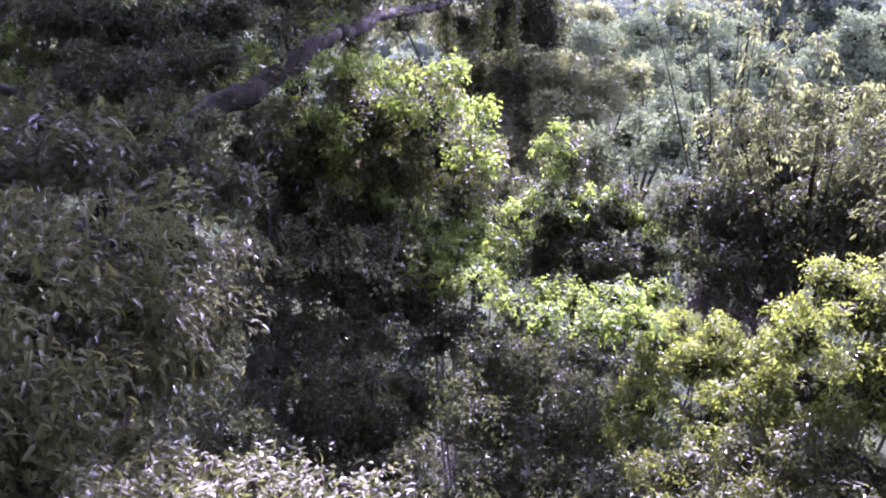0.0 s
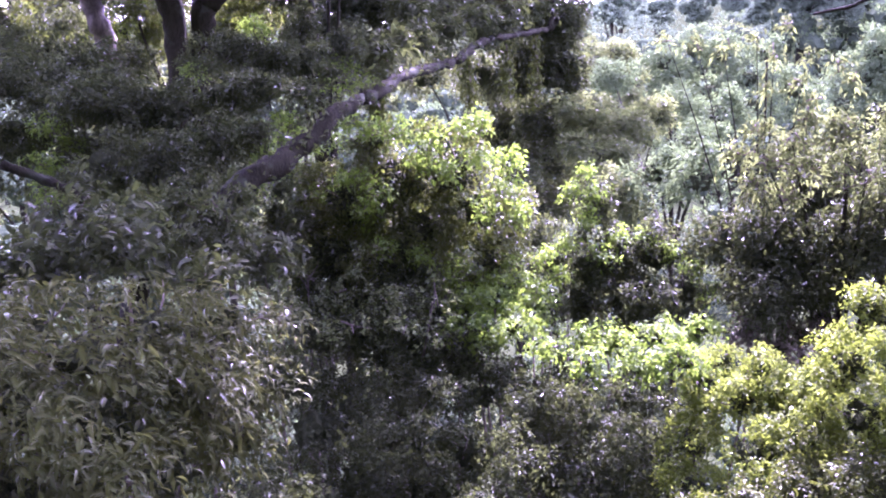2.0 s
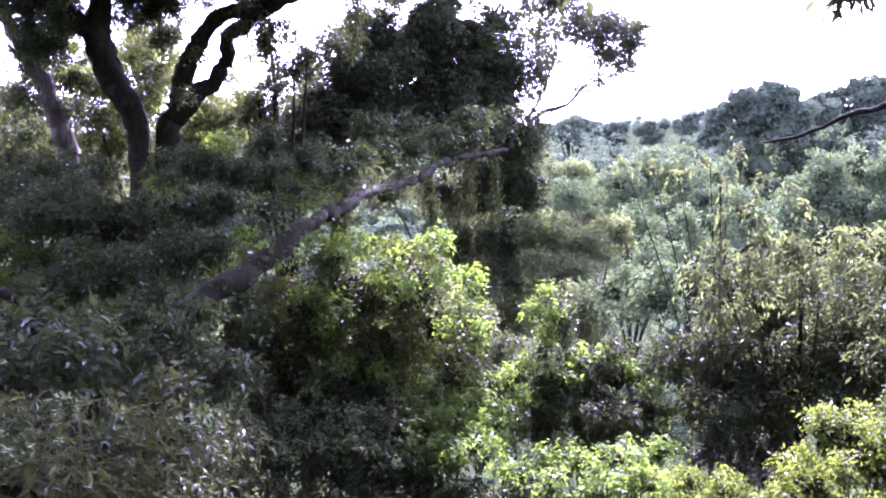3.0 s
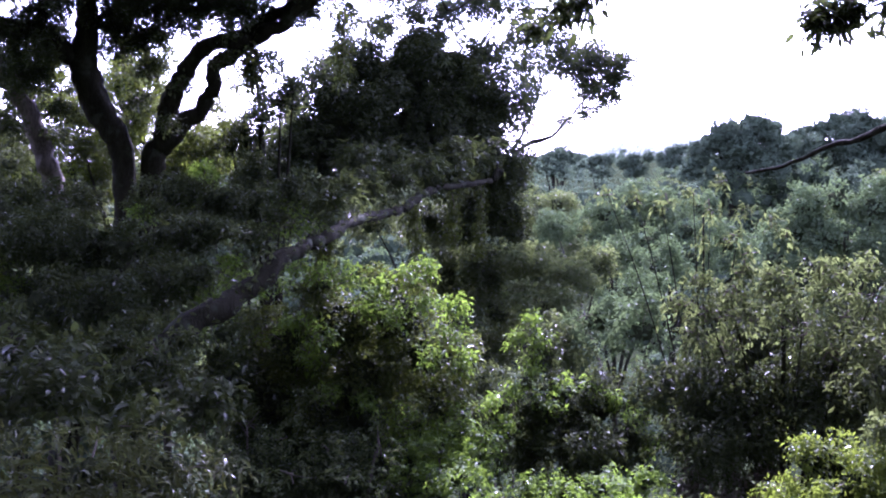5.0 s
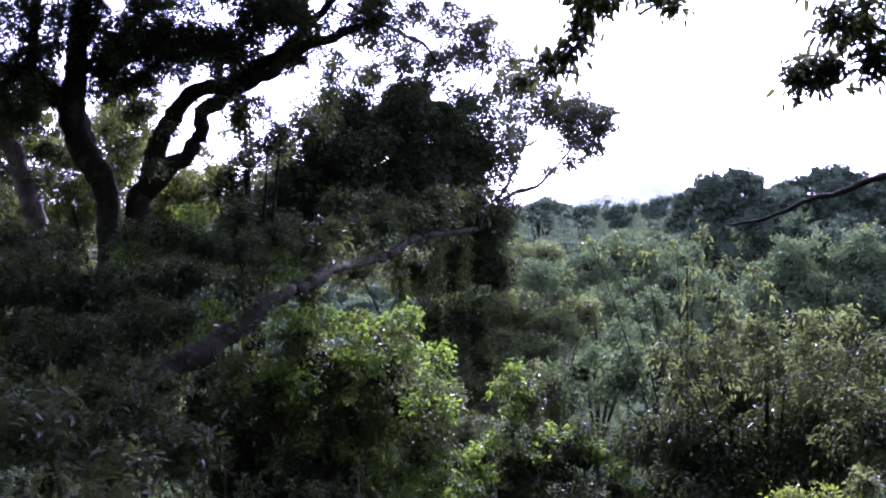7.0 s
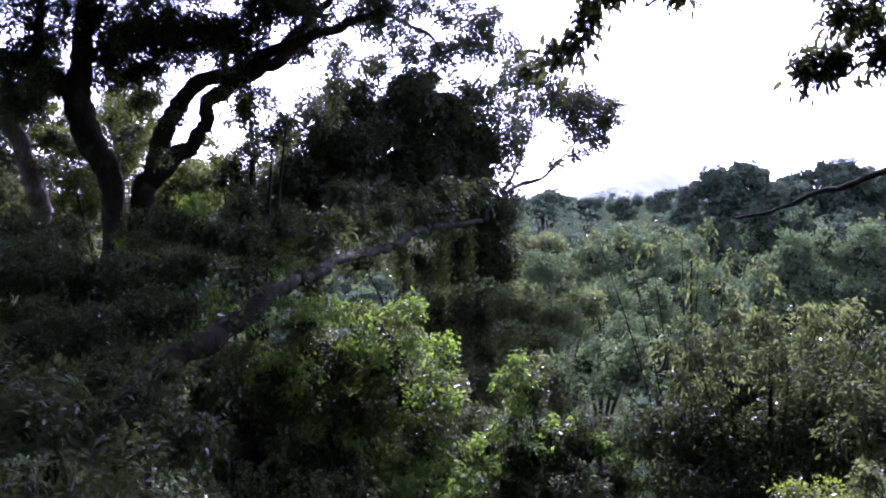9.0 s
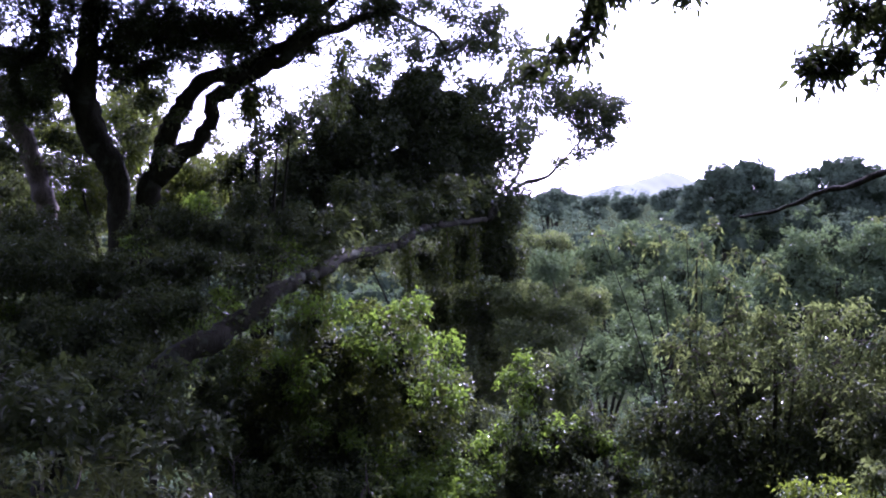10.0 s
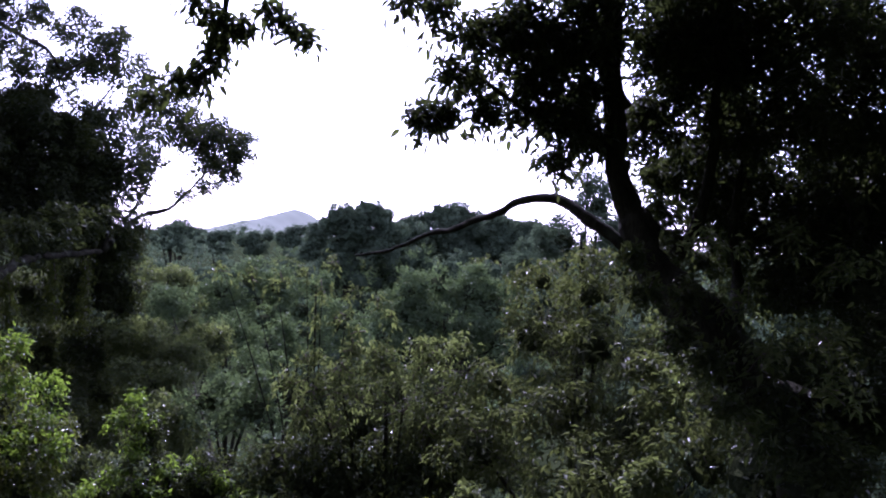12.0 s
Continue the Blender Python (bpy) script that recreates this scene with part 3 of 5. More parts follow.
def build_undergrowth():
    """Low seedlings and creepers that hide the soil of the slope, and dead leaves on the bare ground."""
    rng = np.random.default_rng(77)
    blobs = []
    for i in range(1000):
        x, y = rng.uniform(-9, 12), rng.uniform(1.5, 20)
        if i > 599:
            x, y = rng.uniform(-5, 5), rng.uniform(5, 12.5)
        if math.hypot(x, y) > 2.5:
            blobs.append((x, y, float(ground_height(x, y)) + rng.uniform(0.1, 0.4), rng.uniform(0.35, 0.75)))
    v, t, s = clump_leaves(rng, blobs, 0.14, cover=0.16, per=5, hemisphere=-0.1, knots=6, fill=0.1)
    ob = new("undergrowth", mesh_of("undergrowth", v, t))
    ob.data.materials.append(DARK_LEAF)
    tagged(ob, "low dark undergrowth covering the slope", "undergrowth", "", "stuff")
    n = 16000
    at = np.stack([rng.uniform(-9, 10, n), rng.uniform(-7, 5, n), np.zeros(n)], 1)
    at[:, 2] = ground_height(at[:, 0], at[:, 1]) + 0.012
    ang = rng.uniform(0, 6.28, n)
    along = np.stack([np.cos(ang), np.sin(ang), rng.normal(size=n) * 0.12], 1)
    ln = rng.uniform(0.05, 0.12, n)
    v, t = set_leaves(SIMPLE, at, along, rng.normal(size=(n, 3)) * 0.25 + (0, 0, 1), ln, ln * 0.45)
    ob = new("leaf_litter", mesh_of("leaf_litter", v, t))
    ob.data.materials.append(DRY_LEAF)
    tagged(ob, "dry fallen leaves on the soil", "leaf litter", "", "stuff")


build_undergrowth()


# ---- the big dark tree with spreading limbs ----
def build_spreading_tree():
    rng = np.random.default_rng(101)
    foot = [(-5.81, 15.71, -1.27)][0]
    g = (foot[0], foot[1], float(ground_height(foot[0], foot[1])) - 0.2)
    tree = thing("spreading_tree", g, "large dark tree with forked mossy limbs and hanging vines", "tree")
    stem("trunk", tree, BARK, [g, foot] + [(-5.71, 15.8, 0.72), (-5.74, 15.8, 1.59), (-5.89, 15.8, 2.17), (-6.19, 15.8, 2.74), (-6.32, 15.8, 3.15), (-6.15, 15.65, 3.77), (-6.03, 15.5, 4.31), (-5.94, 15.35, 4.84), (-5.79, 15.2, 5.89), (-5.49, 14.91, 7.65)],
         0.3, 0.1, "dark furrowed trunk", 14, 0.06, 1, radii=[0.34, 0.24, 0.19, 0.19, 0.215, 0.24, 0.23, 0.18, 0.155, 0.145, 0.125, 0.09])
    stem("limb", tree, BARK, [(-6.2, 15.85, 2.78), (-6.42, 15.7, 3.30), (-6.62, 15.5, 3.54), (-6.86, 15.3, 3.71), (-7.09, 15.05, 3.81), (-7.6, 14.8, 3.92), (-8.2, 14.5, 4.3)], 0.17, 0.08, sides=10, seed=2, radii=[0.16, 0.165, 0.155, 0.14, 0.125, 0.11, 0.08])
    stem("limb", tree, BARK, [(-6.75, 15.2, 3.69), (-6.64, 15.13, 4.15), (-6.57, 15.06, 4.68), (-6.4, 15.0, 5.6)], 0.10, 0.06, sides=9, seed=7)
    stem("trunk", tree, BARK, [(-5.72, 15.9, -1.3), (-5.5, 16.0, 0.0), (-5.36, 16.0, 0.9), (-5.24, 16.0, 1.6), (-5.04, 16.0, 2.0), (-4.98, 15.93, 2.36), (-4.78, 15.86, 2.74), (-4.56, 15.8, 3.12), (-4.23, 15.73, 3.42), (-3.76, 15.66, 3.62), (-3.07, 15.6, 3.9), (-2.31, 15.7, 4.5), (-1.51, 15.46, 5.44)],
         0.2, 0.07, "second mossy stem, forked low", 11, 0.08, 3, radii=[0.25, 0.21, 0.2, 0.2, 0.21, 0.175, 0.16, 0.15, 0.13, 0.12, 0.10, 0.08, 0.06])
    stem("limb", tree, BARK, [(-5.12, 15.98, 1.78), (-4.8, 15.92, 2.10), (-4.41, 15.84, 2.38), (-4.13, 15.76, 2.74), (-4.03, 15.68, 3.11), (-3.72, 15.6, 3.37), (-3.25, 15.52, 3.60), (-2.84, 15.44, 3.80), (-2.37, 15.36, 4.13), (-1.62, 15.28, 4.39), (-0.87, 15.2, 4.66)],
         0.17, 0.06, sides=10, rough=0.10, seed=4, radii=[0.18, 0.165, 0.145, 0.115, 0.12, 0.13, 0.12, 0.105, 0.09, 0.075, 0.05])
    stem("limb", tree, BARK, [(-5.39, 9.3, 0.17), (-5.04, 9.3, 0.03), (-4.73, 9.3, -0.12), (-4.5, 9.4, -0.34), (-4.33, 9.6, -0.51), (-4.19, 10.0, -0.66), (-4.21, 10.8, -0.92)] + [(-5.7, 15.6, -1.6)], 0.05, 0.075, "bare crooked low limb", 8, 0.12, 17)
    stem("limb", tree, PALE_BARK, [(-7.03, 16.1, 0.5), (-7.03, 16.1, 0.99), (-7.06, 16.0, 1.39), (-7.14, 15.9, 1.8), (-7.23, 15.8, 2.26), (-7.37, 15.7, 2.68), (-7.52, 15.6, 3.1), (-7.78, 15.5, 3.65), (-8.2, 15.3, 4.4)], 0.17, 0.12, "paler peeling limb", 10, 0.1, 5, radii=[0.17, 0.165, 0.16, 0.165, 0.165, 0.15, 0.14, 0.125, 0.1])
    stem("limb", tree, BARK, [(-1.51, 15.18, 4.84), (-0.86, 16.69, 4.71), (-0.32, 17.74, 4.63), (-0.05, 18.18, 4.38), (0.51, 18.72, 4.79)], 0.045, 0.015, sides=6, seed=11)
    stem("limb", tree, BARK, [(-6.18, 15.69, 3.77), (-5.80, 15.58, 4.03), (-5.34, 15.51, 4.11), (-4.74, 15.44, 4.46)], 0.07, 0.02, sides=6, seed=14)
    upper = [(-6.95, 14.55, 4.59, 0.81), (-4.48, 15.51, 4.48, 0.96), (-5.40, 15.95, 3.89, 0.63), (-3.35, 15.55, 4.66, 1.04), (-2.32, 15.58, 4.42, 0.79),
     (-1.37, 15.56, 4.55, 0.68), (-0.89, 15.50, 5.00, 0.68), (-3.73, 15.25, 5.60, 1.49), (-5.94, 14.99, 5.56, 1.53), (-2.43, 15.24, 5.41, 0.78),
     (-7.03, 14.98, 2.95, 0.46), (-6.37, 15.50, 4.49, 0.52), (-6.78, 15.71, 3.39, 0.37), (-5.75, 16.20, 3.54, 0.48), (-5.54, 15.82, 4.45, 0.57)] + [(-5.94, 15.63, 4.70, 0.57), (-6.99, 15.35, 3.73, 0.37), (-4.58, 15.79, 3.86, 0.46), (-2.55, 15.82, 3.99, 0.35), (-3.22, 15.79, 4.04, 0.35),
     (-6.58, 15.29, 3.90, 0.52), (-7.06, 14.89, 3.58, 0.46), (-4.94, 15.61, 4.31, 0.56), (-3.87, 15.72, 4.22, 0.50), (-7.50, 15.55, 2.72, 0.34),
     (-7.16, 15.68, 3.11, 0.34), (-6.63, 15.84, 3.70, 0.34), (-5.94, 16.08, 3.91, 0.34), (-6.93, 15.95, 2.06, 0.28), (-5.65, 16.42, 2.66, 0.26)] + [(-5.36, 16.36, 3.26, 0.25), (-4.72, 15.17, 2.16, 0.21), (-3.73, 15.06, 3.16, 0.21), (-6.45, 14.54, 3.35, 0.29), (-4.41, 15.12, 2.81, 0.17),
     (-3.06, 15.41, 3.24, 0.23), (-3.44, 15.06, 3.75, 0.34), (-7.18, 14.84, 2.12, 0.30), (-6.44, 15.06, 2.45, 0.24),
     (-7.06, 15.2, 4.34, 0.47), (-7.17, 15.4, 3.36, 0.43), (-6.99, 15.6, 2.91, 0.34), (-6.68, 15.6, 4.23, 0.29), (-5.54, 15.6, 4.24, 0.4), (-5.13, 15.8, 3.8, 0.35), (-4.68, 15.6, 4.25, 0.43), (-5.49, 16.0, 3.64, 0.33), (-4.06, 15.4, 4.22, 0.47), (-3.39, 15.3, 4.11, 0.41), (-7.94, 17.0, 1.99, 0.31), (-8.16, 17.0, 1.58, 0.31)]
    crown(tree, rng, upper, DARK_LEAF, 0.082, 0.06, 0.016, cover=1.4, loose=0.5, fill=0.03, knot=(0.2, 0.42), label="thin upper crown with sky gaps")
    gap = [(-3.78, 16.01, 2.87, 0.30), (-3.52, 16.60, 2.61, 0.26), (-2.99, 17.10, 2.74, 0.32), (-2.56, 17.12, 3.36, 0.37), (-2.92, 15.66, 3.07, 0.20),
     (-4.29, 16.42, 2.50, 0.26), (-2.15, 17.15, 3.62, 0.37), (-4.62, 16.34, 2.35, 0.21), (-3.94, 17.55, 2.24, 0.33), (-1.68, 16.75, 3.97, 0.37),
     (-3.31, 17.67, 2.40, 0.28), (-5.58, 16.41, 3.16, 0.27), (-5.04, 16.33, 3.55, 0.26)]
    crown(tree, rng, gap, DROOP_LEAF, 0.095, 0.2, 0.008, cover=0.4, loose=0.7, fill=0.02, droop=0.7, knots=8, knot=(0.18, 0.36), label="thin hanging sprays")
    skirt = [(-6.36, 13.54, 0.49, 0.74), (-5.70, 13.34, 0.00, 0.81), (-6.60, 13.90, 0.98, 0.47), (-5.60, 12.00, -0.43, 0.90), (-5.00, 12.00, -0.66, 0.69),
     (-3.79, 12.91, -0.32, 0.42), (-3.80, 11.99, -0.74, 0.55), (-4.87, 10.37, -1.20, 0.87), (-4.14, 10.52, -0.98, 0.71), (-3.30, 10.34, -1.14, 0.62),
     (-6.54, 11.82, 0.05, 1.34), (-6.62, 16.26, 0.36, 0.54), (-5.47, 17.10, 0.39, 0.66), (-5.44, 16.64, -0.19, 0.65), (-4.48, 16.96, 0.19, 0.65)] + [(-3.88, 17.13, 0.59, 0.59), (-5.03, 17.47, 0.80, 0.61), (-5.16, 11.02, -0.75, 0.68), (-2.64, 10.33, -1.07, 0.47), (-3.94, 16.41, -0.38, 0.52),
     (-7.77, 16.01, 1.58, 0.44), (-6.94, 16.59, 0.85, 0.50), (-3.47, 16.15, 0.05, 0.41)]
    crown(tree, rng, skirt, DARK_LEAF, 0.09, 0.02, 0.012, cover=0.5, loose=0.5, label="dark creepers cloaking the trunk", core=0.25)
    cloak = [(-3.93, 13.0, 1.12, 0.44), (-3.38, 13.0, 0.96, 0.46), (-2.82, 13.0, 0.93, 0.41), (-2.38, 13.5, 1.11, 0.37), (-2.0, 14.0, 0.89, 0.31), (-3.11, 14.0, 1.31, 0.36), (-3.21, 11.8, 0.66, 0.36), (-3.72, 11.8, 0.58, 0.4),
             (-2.57, 11.2, 0.66, 0.2), (-3.02, 10.6, 0.26, 0.27), (-3.55, 10.6, 0.16, 0.36), (-4.23, 11.2, 0.49, 0.45), (-4.78, 11.2, 0.42, 0.5), (-5.26, 11.2, 0.6, 0.5), (-3.97, 10.0, -0.02, 0.46), (-4.53, 10.0, -0.02, 0.46),
             (-3.34, 9.6, -0.19, 0.32), (-6.5, 13.0, 0.85, 0.36), (-5.75, 13.0, 0.6, 0.36), (-4.95, 14.6, 0.75, 0.3), (-4.55, 14.8, 1.1, 0.2), (-2.23, 11.6, 0.85, 0.18),
             (-2.78, 8.9, -0.1, 0.2), (-2.95, 8.4, -0.43, 0.3), (-3.42, 8.0, -0.34, 0.4), (-2.4, 9.2, -0.16, 0.17), (-3.1, 8.1, -0.05, 0.2), (-2.44, 8.0, 0.0, 0.13), (-2.59, 7.7, -0.1, 0.18), (-2.74, 7.5, -0.24, 0.19)] + [(-6.68, 11.99, 0.83, 0.41), (-6.23, 11.19, 0.28, 0.38), (-6.48, 12.39, 0.44, 0.3), (-7.47, 13.49, 1.31, 0.33)]
    crown(tree, rng, cloak, DARK_LEAF, 0.075, 0.05, 0.010, cover=0.8, loose=0.55, core=0.5, upright=0.3, droop=0.5, label="dark vine curtains between trunk and limb")
    # boughs added above the view, set to keep sun off the slope
    high = [(-1.4, 12.4, 7.2, 1.3), (-3.4, 12.6, 7.2, 1.7), (-5.4, 13.0, 7.0, 1.8), (-0.3, 14.6, 8.2, 1.0), (-2.0, 15.2, 9.4, 1.7), (-4.4, 15.4, 9.6, 2.0),
            (-6.8, 15.6, 8.8, 2.0), (-7.4, 12.6, 6.4, 1.6), (-5.6, 17.4, 10.6, 2.0),
            (-1.8, 19.0, 8.7, 1.3), (-3.2, 19.5, 8.7, 1.9), (-5.6, 20.0, 8.8, 2.0), (-8.2, 19.0, 8.4, 2.0), (-4.5, 21.5, 11.0, 2.2), (-7.5, 22.0, 10.6, 2.2)]
    high += [(-5.2, 6.4, 7.2, 1.7), (-4.2, 8.8, 7.6, 1.6), (-7.2, 9.4, 7.0, 1.9), (-2.2, 10.4, 7.6, 1.3), (-8.4, 6.0, 6.6, 1.9),
            (-1.0, 7.0, 7.4, 1.7), (0.9, 8.6, 7.7, 1.4), (1.2, 6.2, 8.0, 1.6), (-2.8, 6.6, 7.4, 1.8), (-0.6, 9.0, 7.8, 1.3), (-7.6, 2.6, 7.4, 2.0), (-8.0, -1.0, 7.8, 2.0),
            (-1.2, 15.6, 8.0, 1.3), (-2.0, 14.6, 7.8, 1.2), (-0.6, 13.4, 7.6, 1.1), (-2.2, 16.6, 8.6, 1.3), (-0.2, 17.6, 8.2, 1.0),
            (0.9, 22.2, 8.3, 1.0), (2.2, 22.6, 8.5, 1.0), (1.5, 23.6, 9.1, 1.1), (0.1, 21.8, 8.1, 0.9), (-0.9, 22.4, 8.6, 1.2)]
    crown(tree, rng, high, DARK_LEAF, 0.33, 0.02, 0.02, cover=0.85, label="unseen high boughs added to shade the slope", core=0.62)
    # limbs that carry the unseen boughs
    top = [(-5.81, 15.28, 6.27)][0]
    stem("limb", tree, BARK, [top, (-4.8, 15.2, 7.6), (-3.4, 13.6, 7.4), (-1.6, 12.4, 7.3)], 0.12, 0.04, sides=8, seed=12)
    stem("limb", tree, BARK, [top, (-4.6, 16.2, 8.0), (-3.2, 15.6, 9.2), (-1.2, 14.8, 8.8)], 0.12, 0.04, sides=8, seed=13)
    # vines hanging from the limbs
    for k, (a, b) in enumerate(([(-3.30, 15.44, 3.48), (-3.22, 15.55, 2.36)], [(-1.82, 15.51, 3.99), (-1.94, 15.83, 2.84)], [(-2.72, 15.41, 3.79), (-2.69, 15.51, 2.92)], [(-2.87, 15.40, 3.61), (-2.37, 15.77, 2.84)], [(-3.46, 15.51, 3.44), (-3.43, 15.58, 2.83)])):
        hang_vine(tree, rng, a, b, 20 + k, k not in (2, 3))


def hang_vine(tree, rng, a, b, seed, leafy):
    a, b = np.array(a), np.array(b)
    vine = stem("vine", tree, TWIG, [tuple(a), tuple((a + b) / 2 + (0.05, 0, 0)), tuple(b)], 0.014, 0.007, "hanging leafy vine", 4, 0.0, seed)
    if leafy:
        n = 420
        f = rng.uniform(0, 1, n)[:, None]
        at = a + (b - a) * f + rng.normal(size=(n, 3)) * 0.075
        v, t = set_leaves(SIMPLE, at, rng.normal(size=(n, 3)) * 0.6 + (0, 0, -1), rng.normal(size=(n, 3)), np.full(n, 0.10), np.full(n, 0.045))
        part("vine_leaves", mesh_of("vine_leaves", v, t), CREEPER_LEAF, vine, "", "stuff")


build_spreading_tree()


# ---- the tree with the long low trunk that carries the middle crown ----
def build_bowed_tree():
    rng = np.random.default_rng(151)
    low = [(-3.62, 8.1, -0.9), (-3.15, 8.2, -0.42), (-2.79, 8.4, -0.15), (-2.49, 8.7, 0.07), (-2.21, 9.1, 0.23), (-2.04, 9.4, 0.36), (-1.87, 9.7, 0.53), (-1.71, 10.2, 0.62), (-1.53, 10.9, 0.67), (-1.4, 12.0, 0.76), (-1.16, 13.3, 0.75), (-0.82, 14.5, 0.79), (-0.59, 15.6, 0.94), (-0.31, 16.8, 1.0), (0.32, 18.5, 1.03), (0.84, 20.0, 1.06)]
    gx, gy = low[0][0] - 0.9, low[0][1] - 0.2
    g = (gx, gy, float(ground_height(gx, gy)) - 0.2)
    tree = thing("bowed_tree", g, "tree with long low leaning trunk and dense vine-hung crown", "tree")
    stem("trunk", tree, BARK, [g] + low, 0.14, 0.05, "long low leaning trunk", 12, 0.07, 6, radii=[0.16, 0.14, 0.125, 0.12, 0.116, 0.112, 0.104, 0.09, 0.08, 0.075, 0.07, 0.068, 0.074, 0.072, 0.064, 0.055, 0.048])
    stem("limb", tree, BARK, [(0.84, 20.0, 1.06), (0.93, 20.57, 1.62), (0.69, 20.97, 2.26), (0.57, 20.95, 2.77)], 0.05, 0.02, sides=6, seed=8)
    stem("limb", tree, BARK, [(0.84, 20.0, 1.06), (1.67, 22.93, 1.78), (2.40, 23.26, 2.03), (2.78, 23.42, 2.39), (3.39, 23.71, 3.04)], 0.07, 0.02, sides=6, seed=9)
    stem("limb", tree, BARK, [(1.35, 22.35, 1.62), (1.78, 23.11, 2.32), (2.05, 23.26, 3.03), (2.27, 23.39, 3.74)], 0.045, 0.015, sides=6, seed=10)
    stem("limb", tree, BARK, [(0.57, 20.95, 2.77), (0.59, 21.46, 3.97), (0.99, 21.74, 4.78), (0.73, 21.65, 5.42)], 0.04, 0.012, sides=6, seed=15)
    middle = [(-2.49, 19.81, 2.73, 1.10), (-1.32, 20.49, 3.19, 1.33), (-0.07, 20.91, 3.53, 1.16), (0.71, 21.35, 2.79, 1.12), (-1.08, 20.56, 2.01, 1.39),
     (-2.51, 19.84, 1.64, 1.17), (0.56, 20.99, 1.62, 1.10), (1.09, 21.36, 0.96, 0.79), (-3.31, 19.52, 1.88, 0.73), (-0.57, 19.98, 1.14, 0.86),
     (1.30, 21.51, 0.30, 0.53), (-3.71, 19.03, 1.18, 0.77), (0.44, 21.55, 0.30, 0.73), (1.29, 21.48, -0.23, 0.34), (-0.60, 20.93, 0.08, 0.52)] + [(-2.00, 19.48, 0.92, 0.66), (0.17, 21.50, -0.36, 0.40), (-1.92, 20.22, 3.48, 0.56), (-0.69, 20.64, 4.01, 0.51), (-2.92, 19.77, 2.13, 0.55),
     (-4.08, 18.53, 0.74, 0.70), (-3.39, 19.18, 0.70, 0.72), (-2.69, 19.29, 0.69, 0.60), (-2.85, 18.73, 0.20, 0.41), (-3.65, 18.08, 0.20, 0.51),
     (1.22, 21.33, -0.75, 0.46), (0.82, 21.28, -1.27, 0.42), (0.96, 21.40, -0.09, 0.59), (0.43, 21.33, -1.01, 0.40),
     (-0.28, 20.3, 2.69, 0.6), (-1.13, 20.0, 1.76, 0.61), (-1.87, 20.0, 2.36, 0.52), (0.47, 20.6, 2.15, 0.53), (-2.77, 19.5, 2.1, 0.5), (-2.24, 19.0, 1.28, 0.52), (-0.91, 20.5, 3.63, 0.5), (0.6, 21.0, 3.82, 0.52), (-0.85, 20.5, 2.82, 0.43), (-0.68, 20.2, 2.42, 0.38), (-1.16, 20.4, 3.18, 0.38),
     (-1.26, 13.5, 1.13, 0.22), (-0.91, 14.5, 1.22, 0.23), (-0.5, 15.6, 1.4, 0.27), (-0.02, 16.8, 1.55, 0.33), (-1.48, 12.5, 1.16, 0.21), (0.53, 18.0, 1.56, 0.33), (-1.59, 11.6, 1.06, 0.13), (-1.1, 16.0, 1.55, 0.33), (-1.59, 15.0, 1.55, 0.31)]
    crown(tree, rng, middle, DARK_LEAF, 0.125, 0.03, 0.014, cover=1.05, label="dense middle crown hung with vines", core=0.45)
    right = [(1.89, 23.00, 3.92, 0.78), (2.83, 23.28, 4.15, 0.84), (3.56, 23.43, 3.66, 0.67), (3.43, 23.50, 2.96, 0.61), (2.05, 23.26, 3.10, 0.40),
     (2.78, 23.42, 2.39, 0.23), (0.60, 21.66, 5.35, 0.61), (1.28, 22.09, 5.03, 0.55), (-0.06, 21.22, 5.60, 0.40), (3.94, 23.60, 3.39, 0.27),
     (2.38, 23.07, 4.68, 0.46), (-0.81, 20.73, 4.83, 0.49), (-1.42, 20.35, 4.41, 0.46), (0.20, 21.14, 4.89, 0.55), (-0.32, 20.99, 4.55, 0.52)] + [(4.07, 23.53, 3.88, 0.24), (3.05, 23.32, 3.52, 0.43), (4.2, 23.6, 3.5, 0.3), (4.3, 23.6, 3.9, 0.22), (3.9, 23.5, 2.95, 0.26), (3.3, 23.4, 2.6, 0.22), (1.6, 22.4, 4.5, 0.4), (0.3, 21.4, 5.9, 0.4), (1.0, 21.9, 5.7, 0.4)]
    crown(tree, rng, right, DARK_LEAF, 0.11, 0.10, 0.012, cover=0.85, label="open outer sprays")
    line = np.array(low[1:13])
    seg = rng.integers(0, len(line) - 1, 850)
    f = rng.uniform(0, 1, (850, 1))
    at = line[seg] * (1 - f) + line[seg + 1] * f + rng.normal(size=(850, 3)) * (0.13, 0.12, 0.12) + (0, 0, 0.05)
    v, t = set_leaves(SIMPLE, at, rng.normal(size=(850, 3)) + (0, 0, -0.5), rng.normal(size=(850, 3)) + (0, 0, 0.6), rng.uniform(0.05, 0.1, 850), rng.uniform(0.025, 0.045, 850))
    part("creeper", mesh_of("creeper", v, t), DARK_LEAF, tree, "creeper wound along the low trunk", "stuff")
    for k, (a, b) in enumerate(([(-0.75, 15.76, 0.85), (-0.70, 15.69, -0.02)], [(0.53, 19.77, 0.89), (0.49, 19.67, -0.56)], [(-0.08, 18.48, 0.83), (-0.06, 18.41, -0.19)], [(-1.74, 11.83, 0.61), (-1.71, 11.79, 0.17)])):
        hang_vine(tree, rng, a, b, 30 + k, True)


build_bowed_tree()


